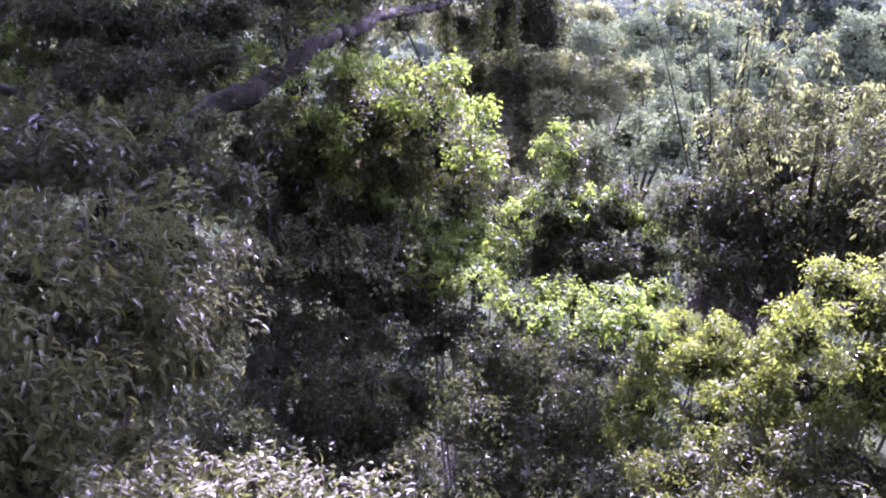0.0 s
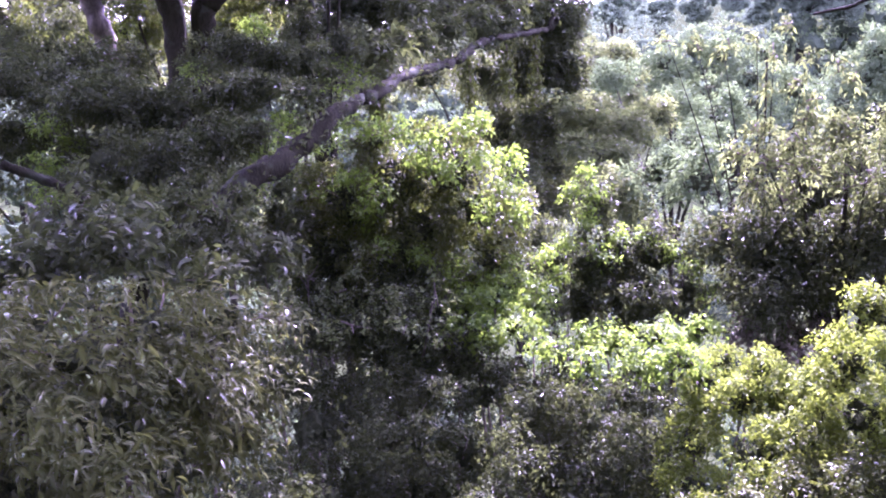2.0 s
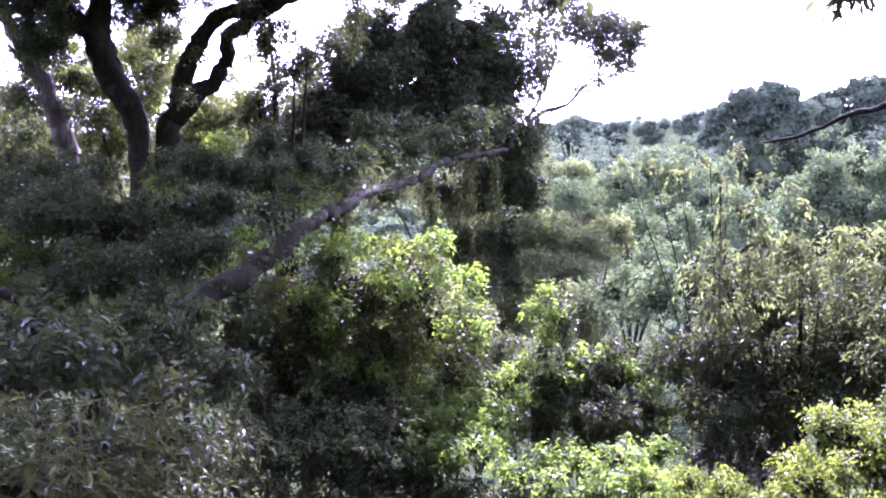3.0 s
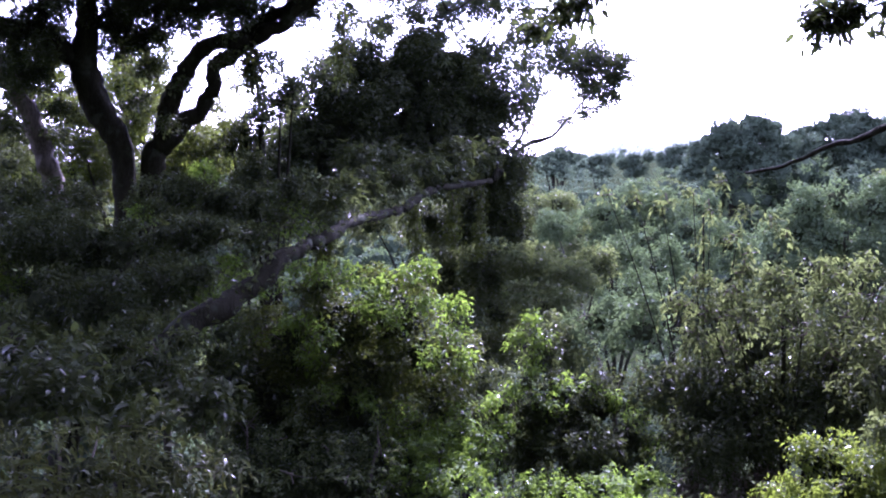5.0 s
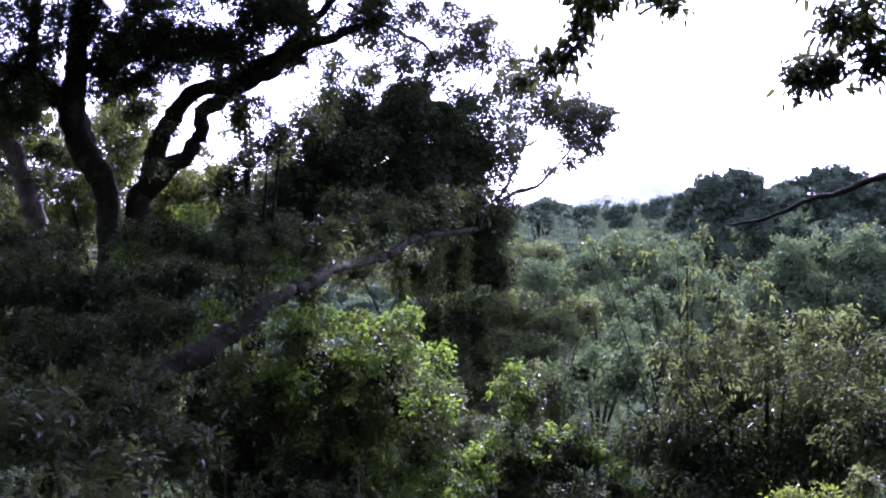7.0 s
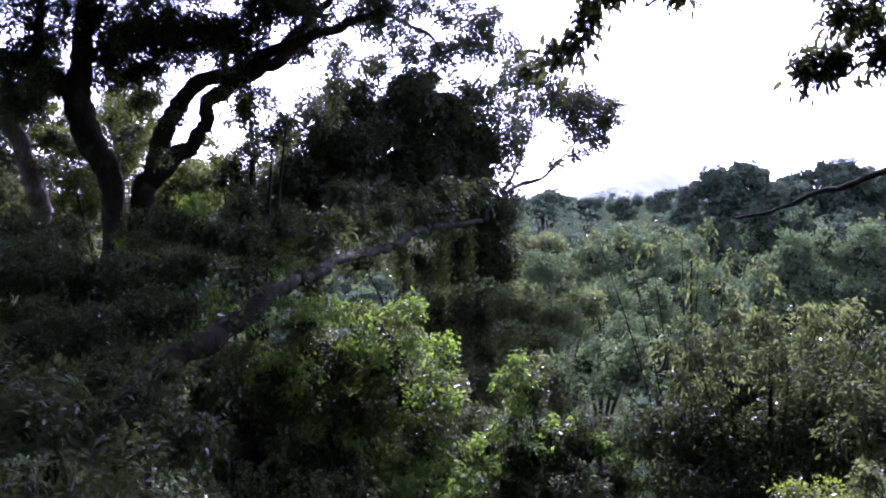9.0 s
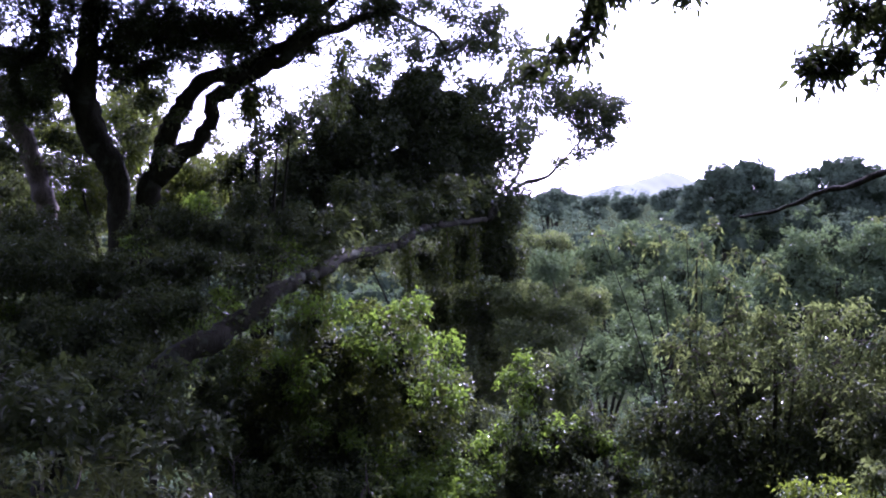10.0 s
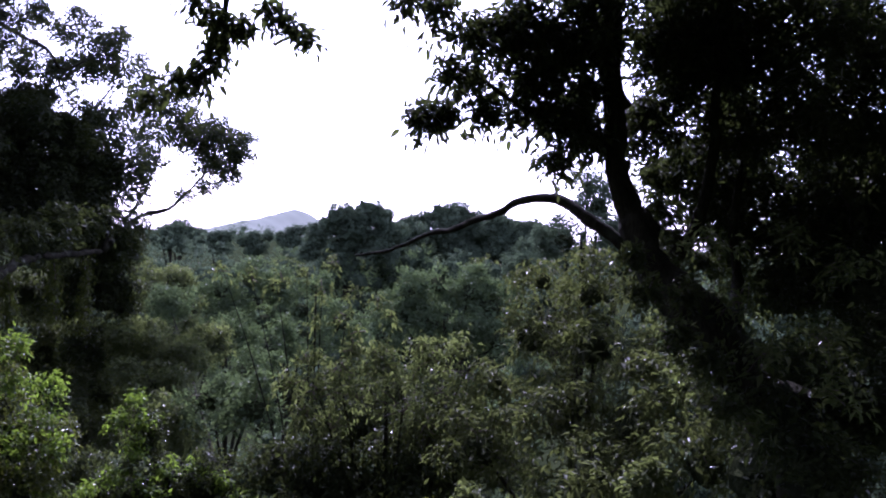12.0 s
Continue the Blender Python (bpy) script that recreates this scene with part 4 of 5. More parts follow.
# ---- sunlit tree standing behind it ----
def simple_tree(name, label, blobs, material, size, seed, trunk_r=0.12, group="", foot=None, core=0.34, **kw):
    rng = np.random.default_rng(seed)
    b = np.array(blobs)
    c = np.average(b[:, :3], axis=0, weights=b[:, 3])
    x, y = foot if foot else (c[0] + 0.2, c[1] + 0.3)
    g = np.array((x, y, float(ground_height(x, y)) - 0.2))
    tree = thing(name, tuple(g), label, "tree", group)
    fork = g * 0.4 + c * 0.6
    stem("trunk", tree, BARK, [tuple(g), tuple((g + fork) / 2 + (0.08, 0, 0)), tuple(fork), tuple(c)], trunk_r, trunk_r * 0.4, sides=8, seed=seed)
    for j in np.argsort(-b[:, 3])[:6]:
        e = b[j, :3]
        stem("limb", tree, BARK, [tuple(fork), tuple(fork * 0.4 + e * 0.6 + (0, 0, 0.15)), tuple(e)], trunk_r * 0.45, trunk_r * 0.12, sides=6, seed=seed + int(j))
    crown(tree, rng, blobs, material, size, kw.pop("twig_share", 0.04), core=core, **kw)
    return tree


simple_tree("slender_tree", "yellow-green backlit tree behind the dark limbs", [(-7.28, 20.28, 3.04, 0.66), (-7.65, 20.19, 1.92, 0.80), (-5.99, 21.37, 1.80, 0.68), (-8.99, 19.61, 2.65, 0.60), (-5.38, 21.54, 1.53, 0.61),
     (-8.44, 19.80, 3.38, 0.60), (-9.42, 19.44, 1.81, 0.66), (-6.44, 20.60, 0.91, 0.80), (-7.03, 20.33, 3.53, 0.46), (-6.85, 20.46, 2.55, 0.60),
     (-8.00, 20.06, 1.18, 0.66), (-6.31, 20.66, 1.54, 0.60), (-5.07, 21.40, 2.18, 0.41), (-4.45, 21.54, 1.79, 0.47), (-5.50, 21.29, 2.18, 0.38)] + [(-7.01, 20.29, 4.02, 0.33), (-8.16, 19.97, 2.66, 0.53), (-6.65, 20.55, 1.92, 0.53), (-4.84, 21.45, 1.13, 0.54), (-5.96, 20.75, 1.03, 0.60),
     (-7.23, 20.34, 0.92, 0.60), (-8.82, 19.72, 1.80, 0.53), (-4.05, 21.61, 2.18, 0.38), (-6.44, 20.78, 2.94, 0.29), (-9.24, 19.44, 3.47, 0.46),
     (-6.13, 18.0, 3.24, 0.4), (-5.92, 18.0, 2.75, 0.38), (-6.25, 18.0, 2.36, 0.4), (-5.69, 18.0, 3.46, 0.31), (-6.37, 18.0, 1.81, 0.33), (-5.1, 18.0, 2.04, 0.38), (-4.66, 18.0, 1.82, 0.38), (-4.99, 18.0, 1.49, 0.38), (-4.33, 18.0, 2.05, 0.29), (-5.38, 18.0, 1.71, 0.33), (-7.62, 18.5, 2.38, 0.41), (-7.46, 18.5, 1.81, 0.39), (-7.84, 18.5, 2.71, 0.3)], CREEPER_LEAF, 0.095, 201, cover=0.95, core=0.2, loose=0.6, knots=10, upright=0.4)
simple_tree("slender_tree", "dull green tree behind the pale limb", [(-11.09, 21.28, 2.22, 0.88), (-10.48, 21.59, 1.16, 0.88), (-11.43, 21.09, 0.92, 1.03), (-10.05, 21.77, 0.62, 0.88), (-9.25, 22.11, 0.32, 0.74),
     (-12.11, 20.72, 1.71, 1.03), (-10.57, 21.55, 1.96, 0.59)], OLIVE_LEAF, 0.13, 206, cover=0.9, core=0.5, upright=0.4)
# bright leaf colour gives the sunlit patches seen through the dark growth
simple_tree("slender_tree", "yellow-green leaf patches for sunlight below the long limb", [(-2.48, 13.74, 0.58, 0.34), (-2.60, 13.73, 0.88, 0.24), (-2.21, 13.37, 0.48, 0.21), (-2.95, 11.50, -0.14, 0.29), (-3.18, 11.42, -0.20, 0.22),
     (-2.78, 11.57, 0.06, 0.18), (-3.11, 11.38, -0.55, 0.29), (-2.44, 11.63, -0.02, 0.22), (-2.41, 10.93, -0.54, 0.21), (-3.16, 12.52, 0.17, 0.20),
     (-4.11, 14.41, 1.03, 0.20), (-4.11, 14.94, 1.37, 0.29), (-4.55, 13.21, 0.79, 0.17)], BRIGHT_LEAF, 0.075, 202, 0.05, cover=0.5, core=0, loose=0.5)
# lit leaves among the curtains, their light put into a bright colour
simple_tree("slender_tree", "yellow-green sprays for lit leaves among dark vine curtains", [(-5.67, 11.0, 0.34, 0.22), (-5.48, 11.0, 0.11, 0.18), (-5.61, 10.6, -0.08, 0.2), (-5.42, 11.4, 0.5, 0.14), (-5.42, 10.2, -0.35, 0.16)], BRIGHT_LEAF, 0.07, 207, 0.04, cover=0.45, core=0, loose=0.6)
simple_tree("slender_tree", "vine-hung mid green tree in the hollow", [(-0.68, 23.71, -0.27, 1.10), (0.45, 22.29, -1.40, 0.97), (0.66, 24.92, -0.21, 1.23), (-0.38, 22.29, -1.40, 0.83), (-2.35, 26.02, -0.28, 0.96),
     (0.93, 20.86, -1.99, 0.78), (0.50, 19.51, -2.73, 0.74)], OLIVE_LEAF, 0.125, 203, cover=1.0, upright=0.4)
simple_tree("slender_tree", "small-leaved olive tree in the hollow", [(1.49, 19.79, -0.82, 0.61), (2.33, 19.68, -1.06, 0.68), (1.75, 18.65, -1.50, 0.70), (1.86, 16.53, -1.87, 0.63), (3.20, 20.59, -0.93, 0.58)], DROOP_LEAF, 0.105, 204, cover=1.0, upright=0.4)
simple_tree("slender_tree", "rounded bluish green tree in the hollow", [(4.43, 25.45, -1.22, 0.72), (5.47, 25.22, -1.51, 0.80), (4.49, 23.29, -1.99, 0.81), (3.38, 31.71, -0.92, 0.79), (2.57, 16.51, -1.45, 0.63),
     (2.87, 14.43, -1.25, 0.55)], WOOD_LEAF, 0.125, 205, cover=1.0, upright=0.4)

# ---- the bright bushes in the middle ----
def lit_rim_leaves(bush, seed, places, size):
    """Brighter leaves set where sunlight catches a bush; the light is in their colour."""
    crown(bush, np.random.default_rng(seed), places, BRIGHT_LEAF, size, 0.1, 0.005, name="creeper", label="brighter leaves in place of sunlight on the bush", cover=0.5, aspect=0.46, loose=0.8, knots=7, knot=(0.3, 0.7), upright=0.6, droop=0.3, fill=0.03)


creeper_bush = shrub("creeper_bush", "big bright green creeper-covered bush lit from behind", "bush", [(-1.41, 10.75, -0.39, 0.61), (-0.68, 10.83, -0.33, 0.54), (-0.34, 10.76, -0.78, 0.51), (-1.97, 10.82, -0.68, 0.62), (-1.14, 10.65, -1.04, 0.68),
     (-2.25, 10.72, -1.29, 0.59), (-0.26, 10.42, -1.31, 0.36), (-1.67, 10.48, -1.42, 0.47), (-1.67, 10.79, 0.06, 0.30), (-0.89, 10.88, 0.08, 0.27),
     (-0.46, 10.92, 0.18, 0.17), (-2.55, 10.86, -0.90, 0.42), (-0.82, 11.89, -1.11, 0.60), (-2.03, 11.94, -1.21, 0.68), (-1.41, 11.91, -0.75, 0.60)] + [(-0.29, 11.54, -1.39, 0.44)], CREEPER_LEAF, 0.066, 5, 301, core=0.4, cover=0.8, aspect=0.46, loose=0.6, knots=14, knot=(0.20, 0.42), upright=0.5, droop=0.45)
lit_rim_leaves(creeper_bush, 311, [(-1.59, 10.4, 0.25, 0.16), (-1.27, 10.5, 0.2, 0.18), (-0.93, 10.4, 0.13, 0.17), (-0.58, 10.5, 0.25, 0.16), (-0.32, 10.6, 0.32, 0.13), (-0.4, 10.3, -0.09, 0.18), (-0.02, 10.5, -0.12, 0.17), (-0.1, 10.3, -0.45, 0.18), (0.03, 10.4, -0.78, 0.17), (-0.35, 10.2, -0.71, 0.16),
     (-0.08, 10.3, -1.31, 0.17), (0.18, 10.2, -1.59, 0.16), (-0.2, 10.1, -1.71, 0.16), (0.17, 10.1, -1.89, 0.16), (-1.55, 10.1, -0.42, 0.15), (-1.67, 10.1, -0.63, 0.14), (-1.46, 10.1, -1.05, 0.13), (-0.97, 10.2, -0.08, 0.17), (-0.69, 10.2, -0.21, 0.16), (-1.84, 10.5, 0.36, 0.15), (-1.08, 10.1, -1.16, 0.12), (-1.87, 10.2, -0.22, 0.14)], 0.07)
# dark leaves for the shaded body, brighter leaves for its lit rims
creeper_bush = shrub("creeper_bush", "pointed creeper-covered bush with a leafy tip", "bush", [(0.97, 10.86, -0.59, 0.15), (0.93, 10.80, -0.88, 0.19), (1.07, 10.81, -0.75, 0.12), (1.37, 10.56, -1.25, 0.44), (0.93, 10.55, -1.46, 0.47),
     (1.68, 10.50, -1.30, 0.41), (1.36, 10.20, -1.75, 0.60), (0.74, 10.35, -1.82, 0.43), (1.88, 10.15, -1.66, 0.33), (2.00, 9.83, -1.88, 0.16),
     (0.47, 10.61, -1.35, 0.24)], DARK_LEAF, 0.062, 4, 302, core=0.4, cover=0.85, aspect=0.46, loose=0.5, knot=(0.20, 0.42), upright=0.5, droop=0.45)
lit_rim_leaves(creeper_bush, 312, [(0.86, 10.8, -0.36, 0.11), (0.94, 10.7, -0.62, 0.13), (0.67, 10.6, -0.56, 0.1), (0.83, 10.5, -0.88, 0.13), (1.18, 10.4, -1.08, 0.12), (1.5, 10.4, -1.1, 0.13), (1.76, 10.3, -1.2, 0.12), (1.98, 10.2, -1.4, 0.12), (2.15, 10.1, -1.64, 0.11), (2.17, 9.9, -2.0, 0.10), (0.6, 10.3, -1.07, 0.12), (0.38, 10.3, -1.23, 0.13), (0.54, 10.2, -1.44, 0.12), (0.99, 10.2, -1.21, 0.11)], 0.066)
# bright leaves give this mat the sunlight on the bush tops
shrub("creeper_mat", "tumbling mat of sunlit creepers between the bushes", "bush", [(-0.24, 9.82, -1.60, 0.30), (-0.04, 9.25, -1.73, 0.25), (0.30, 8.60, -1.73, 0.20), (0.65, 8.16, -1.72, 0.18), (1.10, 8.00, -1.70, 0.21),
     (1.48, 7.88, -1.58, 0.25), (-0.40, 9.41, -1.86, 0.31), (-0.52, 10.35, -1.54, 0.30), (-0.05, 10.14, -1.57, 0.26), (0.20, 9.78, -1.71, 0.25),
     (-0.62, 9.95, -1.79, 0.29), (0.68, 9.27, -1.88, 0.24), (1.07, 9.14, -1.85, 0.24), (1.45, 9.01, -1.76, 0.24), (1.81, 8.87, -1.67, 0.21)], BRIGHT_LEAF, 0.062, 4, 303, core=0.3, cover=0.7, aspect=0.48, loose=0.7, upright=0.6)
# lighter leaves on these trails give the dapples of sun
shrub("creeper_mat", "thin trails of creeper over a dark thicket", "bush", [(-2.37, 9.94, -1.35, 0.33), (-1.91, 9.58, -1.44, 0.28), (-1.40, 9.55, -1.48, 0.28), (-0.90, 9.49, -1.51, 0.31), (-2.69, 10.21, -1.23, 0.33),
     (-1.81, 9.00, -1.63, 0.30), (-1.11, 9.09, -1.70, 0.30), (-2.46, 9.21, -1.52, 0.28)], DROOP_LEAF, 0.06, 3, 309, cover=0.10, aspect=0.5, core=0, loose=0.6)
# dark leaves put the shade of both thickets into their colour
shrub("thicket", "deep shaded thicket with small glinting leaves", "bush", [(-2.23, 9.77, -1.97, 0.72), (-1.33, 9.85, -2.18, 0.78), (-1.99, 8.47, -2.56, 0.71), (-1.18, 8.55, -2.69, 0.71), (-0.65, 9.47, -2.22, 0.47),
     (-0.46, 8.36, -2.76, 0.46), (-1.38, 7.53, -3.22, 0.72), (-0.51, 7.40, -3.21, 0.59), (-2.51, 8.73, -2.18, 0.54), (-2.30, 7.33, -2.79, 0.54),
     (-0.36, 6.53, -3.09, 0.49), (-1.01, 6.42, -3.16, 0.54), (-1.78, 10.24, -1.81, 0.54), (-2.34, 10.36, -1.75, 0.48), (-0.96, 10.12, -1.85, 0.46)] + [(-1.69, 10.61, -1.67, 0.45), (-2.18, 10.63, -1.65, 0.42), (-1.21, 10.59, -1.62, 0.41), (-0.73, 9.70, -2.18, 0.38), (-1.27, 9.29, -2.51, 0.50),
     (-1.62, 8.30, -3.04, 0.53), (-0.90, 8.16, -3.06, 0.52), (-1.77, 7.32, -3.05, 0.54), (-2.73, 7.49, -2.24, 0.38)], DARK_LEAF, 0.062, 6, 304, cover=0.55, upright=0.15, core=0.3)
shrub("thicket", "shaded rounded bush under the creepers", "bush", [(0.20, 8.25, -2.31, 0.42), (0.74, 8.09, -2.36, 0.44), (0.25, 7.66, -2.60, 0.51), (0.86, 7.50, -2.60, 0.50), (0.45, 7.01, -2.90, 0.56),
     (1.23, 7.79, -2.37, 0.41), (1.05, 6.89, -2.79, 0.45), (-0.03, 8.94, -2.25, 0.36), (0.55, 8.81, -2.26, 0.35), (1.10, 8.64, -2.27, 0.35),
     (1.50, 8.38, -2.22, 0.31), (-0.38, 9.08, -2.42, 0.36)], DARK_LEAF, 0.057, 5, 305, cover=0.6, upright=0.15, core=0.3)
# dark leaf masses added here and below the trunk for the hollow's shade
shrub("thicket", "dark leaves added for shade between two creeper bushes", "bush", [(0.3, 13.5, -1.8, 0.35), (0.23, 12.8, -2.16, 0.39), (0.84, 14.0, -2.16, 0.34), (0.51, 12.6, -2.35, 0.35)],
      DARK_LEAF, 0.075, 4, 313, cover=0.7, upright=0.2, core=0.45)
shrub("thicket", "dark leaves added for shade beneath the long low trunk", "bush", [(-2.61, 11.6, -0.49, 0.26), (-2.91, 11.0, -0.83, 0.32), (-2.41, 11.8, -1.02, 0.33), (-3.07, 10.4, -1.07, 0.32), (-2.09, 12.0, -0.65, 0.19), (-2.73, 11.0, -1.3, 0.34), (-3.42, 10.6, -0.84, 0.26)],
      DARK_LEAF, 0.07, 4, 314, cover=0.6, upright=0.2, core=0.4, loose=0.6)
shrub("yellow_bush", "yellow-green feathery bush in full sun", "bush", [(2.14, 7.64, -1.59, 0.23), (1.94, 7.50, -1.81, 0.28), (2.21, 7.44, -1.76, 0.26), (1.69, 7.79, -1.79, 0.24), (1.52, 7.43, -2.16, 0.31),
     (1.45, 7.08, -2.41, 0.30), (1.87, 8.02, -1.66, 0.19)], LIME_LEAF, 0.044, 3, 306, "yellow bushes", cover=0.75, core=0.35, upright=0.4)
shrub("yellow_bush", "large yellow-green bush in full sun", "bush", [(2.78, 6.93, -0.81, 0.29), (2.97, 6.68, -0.94, 0.38), (2.63, 7.03, -1.3, 0.29), (2.41, 7.18, -1.68, 0.33), (2.28, 6.91, -1.86, 0.37), (2.69, 6.65, -1.6, 0.45), (2.97, 6.28, -1.35, 0.51), (1.94, 6.92, -2.05, 0.37), (3.28, 6.37, -1.06, 0.51)],
      LIME_LEAF, 0.048, 6, 307, "yellow bushes", cover=0.75, core=0.4, upright=0.4, loose=0.6, knots=14, knot=(0.20, 0.44))
# lower half of the yellow bush; darker leaf colour stands for its shade
shrub("shaded_bush", "shaded lower half of the yellow bush, in darker glossy leaves", "bush", [(2.24, 6.33, -2.09, 0.44), (2.68, 5.91, -1.85, 0.54), (1.68, 6.59, -2.35, 0.36), (1.74, 5.87, -2.32, 0.49), (2.22, 5.57, -2.12, 0.52), (2.63, 5.24, -1.95, 0.5)],
      CREEPER_LEAF, 0.052, 5, 310, cover=0.7, core=0.4, upright=0.5, loose=0.6, knots=13, knot=(0.20, 0.44))
shrub("dry_shrub", "greyish dry-leaved shrub in the hollow", "bush", [(2.52, 9.62, -1.94, 0.23), (3.03, 9.46, -1.94, 0.23), (2.73, 9.19, -2.02, 0.22), (3.30, 9.40, -1.87, 0.19)], DRY_LEAF, 0.075, 3, 308, cover=0.9)

# ---- near bushes below the viewpoint ----
shrub("laurel_bush", "dense laurel-like bush with drooping dull green leaves", "bush", [(-2.57, 4.93, -0.33, 0.43), (-2.33, 5.49, -0.39, 0.40), (-2.00, 5.92, -0.47, 0.34), (-2.35, 4.68, -0.63, 0.48), (-2.05, 5.24, -0.73, 0.44),
     (-1.79, 5.60, -0.90, 0.25), (-1.82, 5.38, -1.09, 0.27), (-2.11, 4.83, -1.03, 0.43), (-2.32, 4.30, -0.92, 0.43), (-2.83, 4.49, -0.45, 0.48),
     (-2.68, 4.15, -0.80, 0.50), (-3.10, 5.37, -0.29, 0.31), (-2.98, 4.94, -0.35, 0.33)], LAUREL_LEAF, 0.09, 6, 401, singles=290, cover=0.45, droop=0.45, wind=(1.2, -0.2, 0), shape=FULL, aspect=0.29, loose=0.7, knots=12, upright=1.3, core=0.3)
# darker leaves than the laurel's give this bush its shade
shrub("laurel_bush", "shaded bush with glossy leaves behind the laurel", "bush", [(-3.40, 6.43, -0.15, 0.39), (-3.07, 6.81, -0.18, 0.40), (-2.45, 6.77, -0.44, 0.27), (-3.48, 6.90, 0.09, 0.29), (-2.30, 7.96, -0.60, 0.31),
     (-2.79, 8.37, -0.51, 0.39), (-3.69, 6.25, -0.21, 0.41)], DARK_LEAF, 0.11, 4, 402, cover=0.6, aspect=0.45, loose=0.6, core=0.25, shape=FULL)
shrub("shiny_bush", "low bush with small shiny leaves glaring in the sun", "bush", [(-1.47, 4.15, -1.16, 0.17), (-1.14, 4.24, -1.18, 0.19), (-0.80, 4.18, -1.19, 0.18), (-0.53, 4.19, -1.24, 0.14), (-1.67, 4.05, -1.20, 0.19),
     (-1.04, 3.87, -1.21, 0.38), (-0.58, 3.93, -1.25, 0.32), (-1.50, 3.72, -1.21, 0.35)], SHINY_LEAF, 0.056, 5, 403, singles=220, cover=0.34, aspect=0.42, shape=FULL, loose=0.8, twig_share=0.12, upright=0.9, droop=0.1, core=0)
shrub("shiny_bush", "low dark bush at the foot of the slope", "bush", [(-2.18, 3.96, -1.17, 0.35), (-2.45, 3.84, -1.11, 0.38), (-2.12, 4.48, -1.21, 0.24)], LAUREL_LEAF, 0.06, 4, 404, cover=1.0)

# ---- drooping-leaved trees on the slope ----
simple_tree("drooping_tree", "open tree with drooping olive leaf tufts", [(1.87, 11.43, 1.10, 0.11), (2.19, 11.26, 1.02, 0.11), (2.44, 11.01, 1.01, 0.12), (2.77, 10.83, 1.12, 0.12), (3.02, 10.56, 1.26, 0.09),
     (2.90, 10.58, 0.92, 0.11), (3.23, 10.48, 0.92, 0.12), (3.45, 10.19, 0.85, 0.11), (3.59, 10.13, 0.69, 0.07), (3.08, 10.30, 0.65, 0.11),
     (2.78, 10.48, 0.60, 0.09), (3.22, 10.24, 0.47, 0.08)], DROOP_LEAF, 0.085, 501, 0.028, "drooping trees", cover=0.08, loose=0.6, core=0, aspect=0.32, droop=0.8, per=5, knots=2, twig_share=0.3)
simple_tree("drooping_tree", "leafy tree with yellowing drooping tufts", [(2.92, 9.85, 0.08, 0.26), (2.69, 9.89, -0.11, 0.26), (3.10, 9.65, -0.19, 0.25), (3.43, 9.59, 0.18, 0.25), (3.65, 9.39, 0.09, 0.25),
     (3.46, 9.19, -0.22, 0.28), (3.85, 9.34, 0.27, 0.22), (3.86, 9.06, -0.08, 0.31), (3.99, 8.82, 0.18, 0.30), (2.57, 9.88, -0.35, 0.22),
     (2.84, 9.56, -0.47, 0.22), (3.95, 8.75, -0.30, 0.30), (2.50, 10.35, -0.12, 0.20), (3.27, 9.63, 0.05, 0.19), (3.66, 8.97, -0.40, 0.24)] + [(3.33, 9.65, 0.29, 0.13), (3.15, 10.02, 0.29, 0.10), (3.81, 9.59, 0.39, 0.10), (2.72, 10.34, 0.14, 0.12), (4.02, 9.07, 0.45, 0.14)], DROOP_LEAF, 0.095, 502, 0.06, "drooping trees", cover=0.2, loose=0.8, knots=8, core=0, aspect=0.30, droop=0.8, per=7, twig_share=0.12)
# dark leaves carry the shade below the tufts
simple_tree("drooping_tree", "shaded dense tree under the drooping tufts", [(2.94, 10.54, -0.75, 0.41), (3.42, 10.41, -0.66, 0.45), (3.85, 10.04, -0.64, 0.47), (2.75, 10.05, -1.21, 0.66), (3.52, 9.60, -1.14, 0.72),
     (4.10, 9.20, -0.92, 0.70), (2.39, 10.38, -1.10, 0.34), (4.35, 9.64, -0.55, 0.40), (3.26, 10.75, -0.26, 0.31), (3.85, 10.55, -0.29, 0.31),
     (4.32, 10.15, -0.28, 0.34), (2.78, 9.52, -1.48, 0.57)], DARK_LEAF, 0.075, 505, 0.08, "drooping trees", cover=0.8, aspect=0.4, droop=0.45, per=7, core=0.36, upright=0.4)
simple_tree("hillside_tree", "dark rounded tree on the far slope", [(15.44, 41.11, -0.98, 1.22), (16.73, 40.62, -0.59, 1.22), (18.07, 40.02, -0.93, 1.35), (14.98, 41.18, -2.25, 1.35), (16.28, 40.66, -2.46, 1.49),
     (17.74, 40.03, -2.65, 1.62), (18.96, 39.56, -1.64, 1.62), (13.96, 40.38, -3.16, 1.19), (19.07, 38.26, -2.94, 1.58)], WOOD_LEAF, 0.17, 511, 0.25, "trees across the valley", cover=0.75, per=6, aspect=0.6, upright=0.3)
simple_tree("hillside_tree", "rounded green tree rising from the hollow", [(5.89, 36.44, -0.86, 0.91), (6.97, 36.27, -0.41, 0.86), (8.03, 36.04, -0.63, 0.91), (6.32, 36.27, -1.97, 1.02), (7.60, 36.03, -1.96, 1.14),
     (8.86, 35.78, -1.50, 0.91), (9.74, 36.65, -0.68, 0.70), (8.80, 34.66, -2.47, 1.10), (10.76, 36.26, -2.00, 1.05), (10.85, 35.07, -2.96, 1.02)], WOOD_LEAF, 0.15, 512, 0.2, "trees across the valley", cover=0.75, per=6, aspect=0.6, upright=0.3)
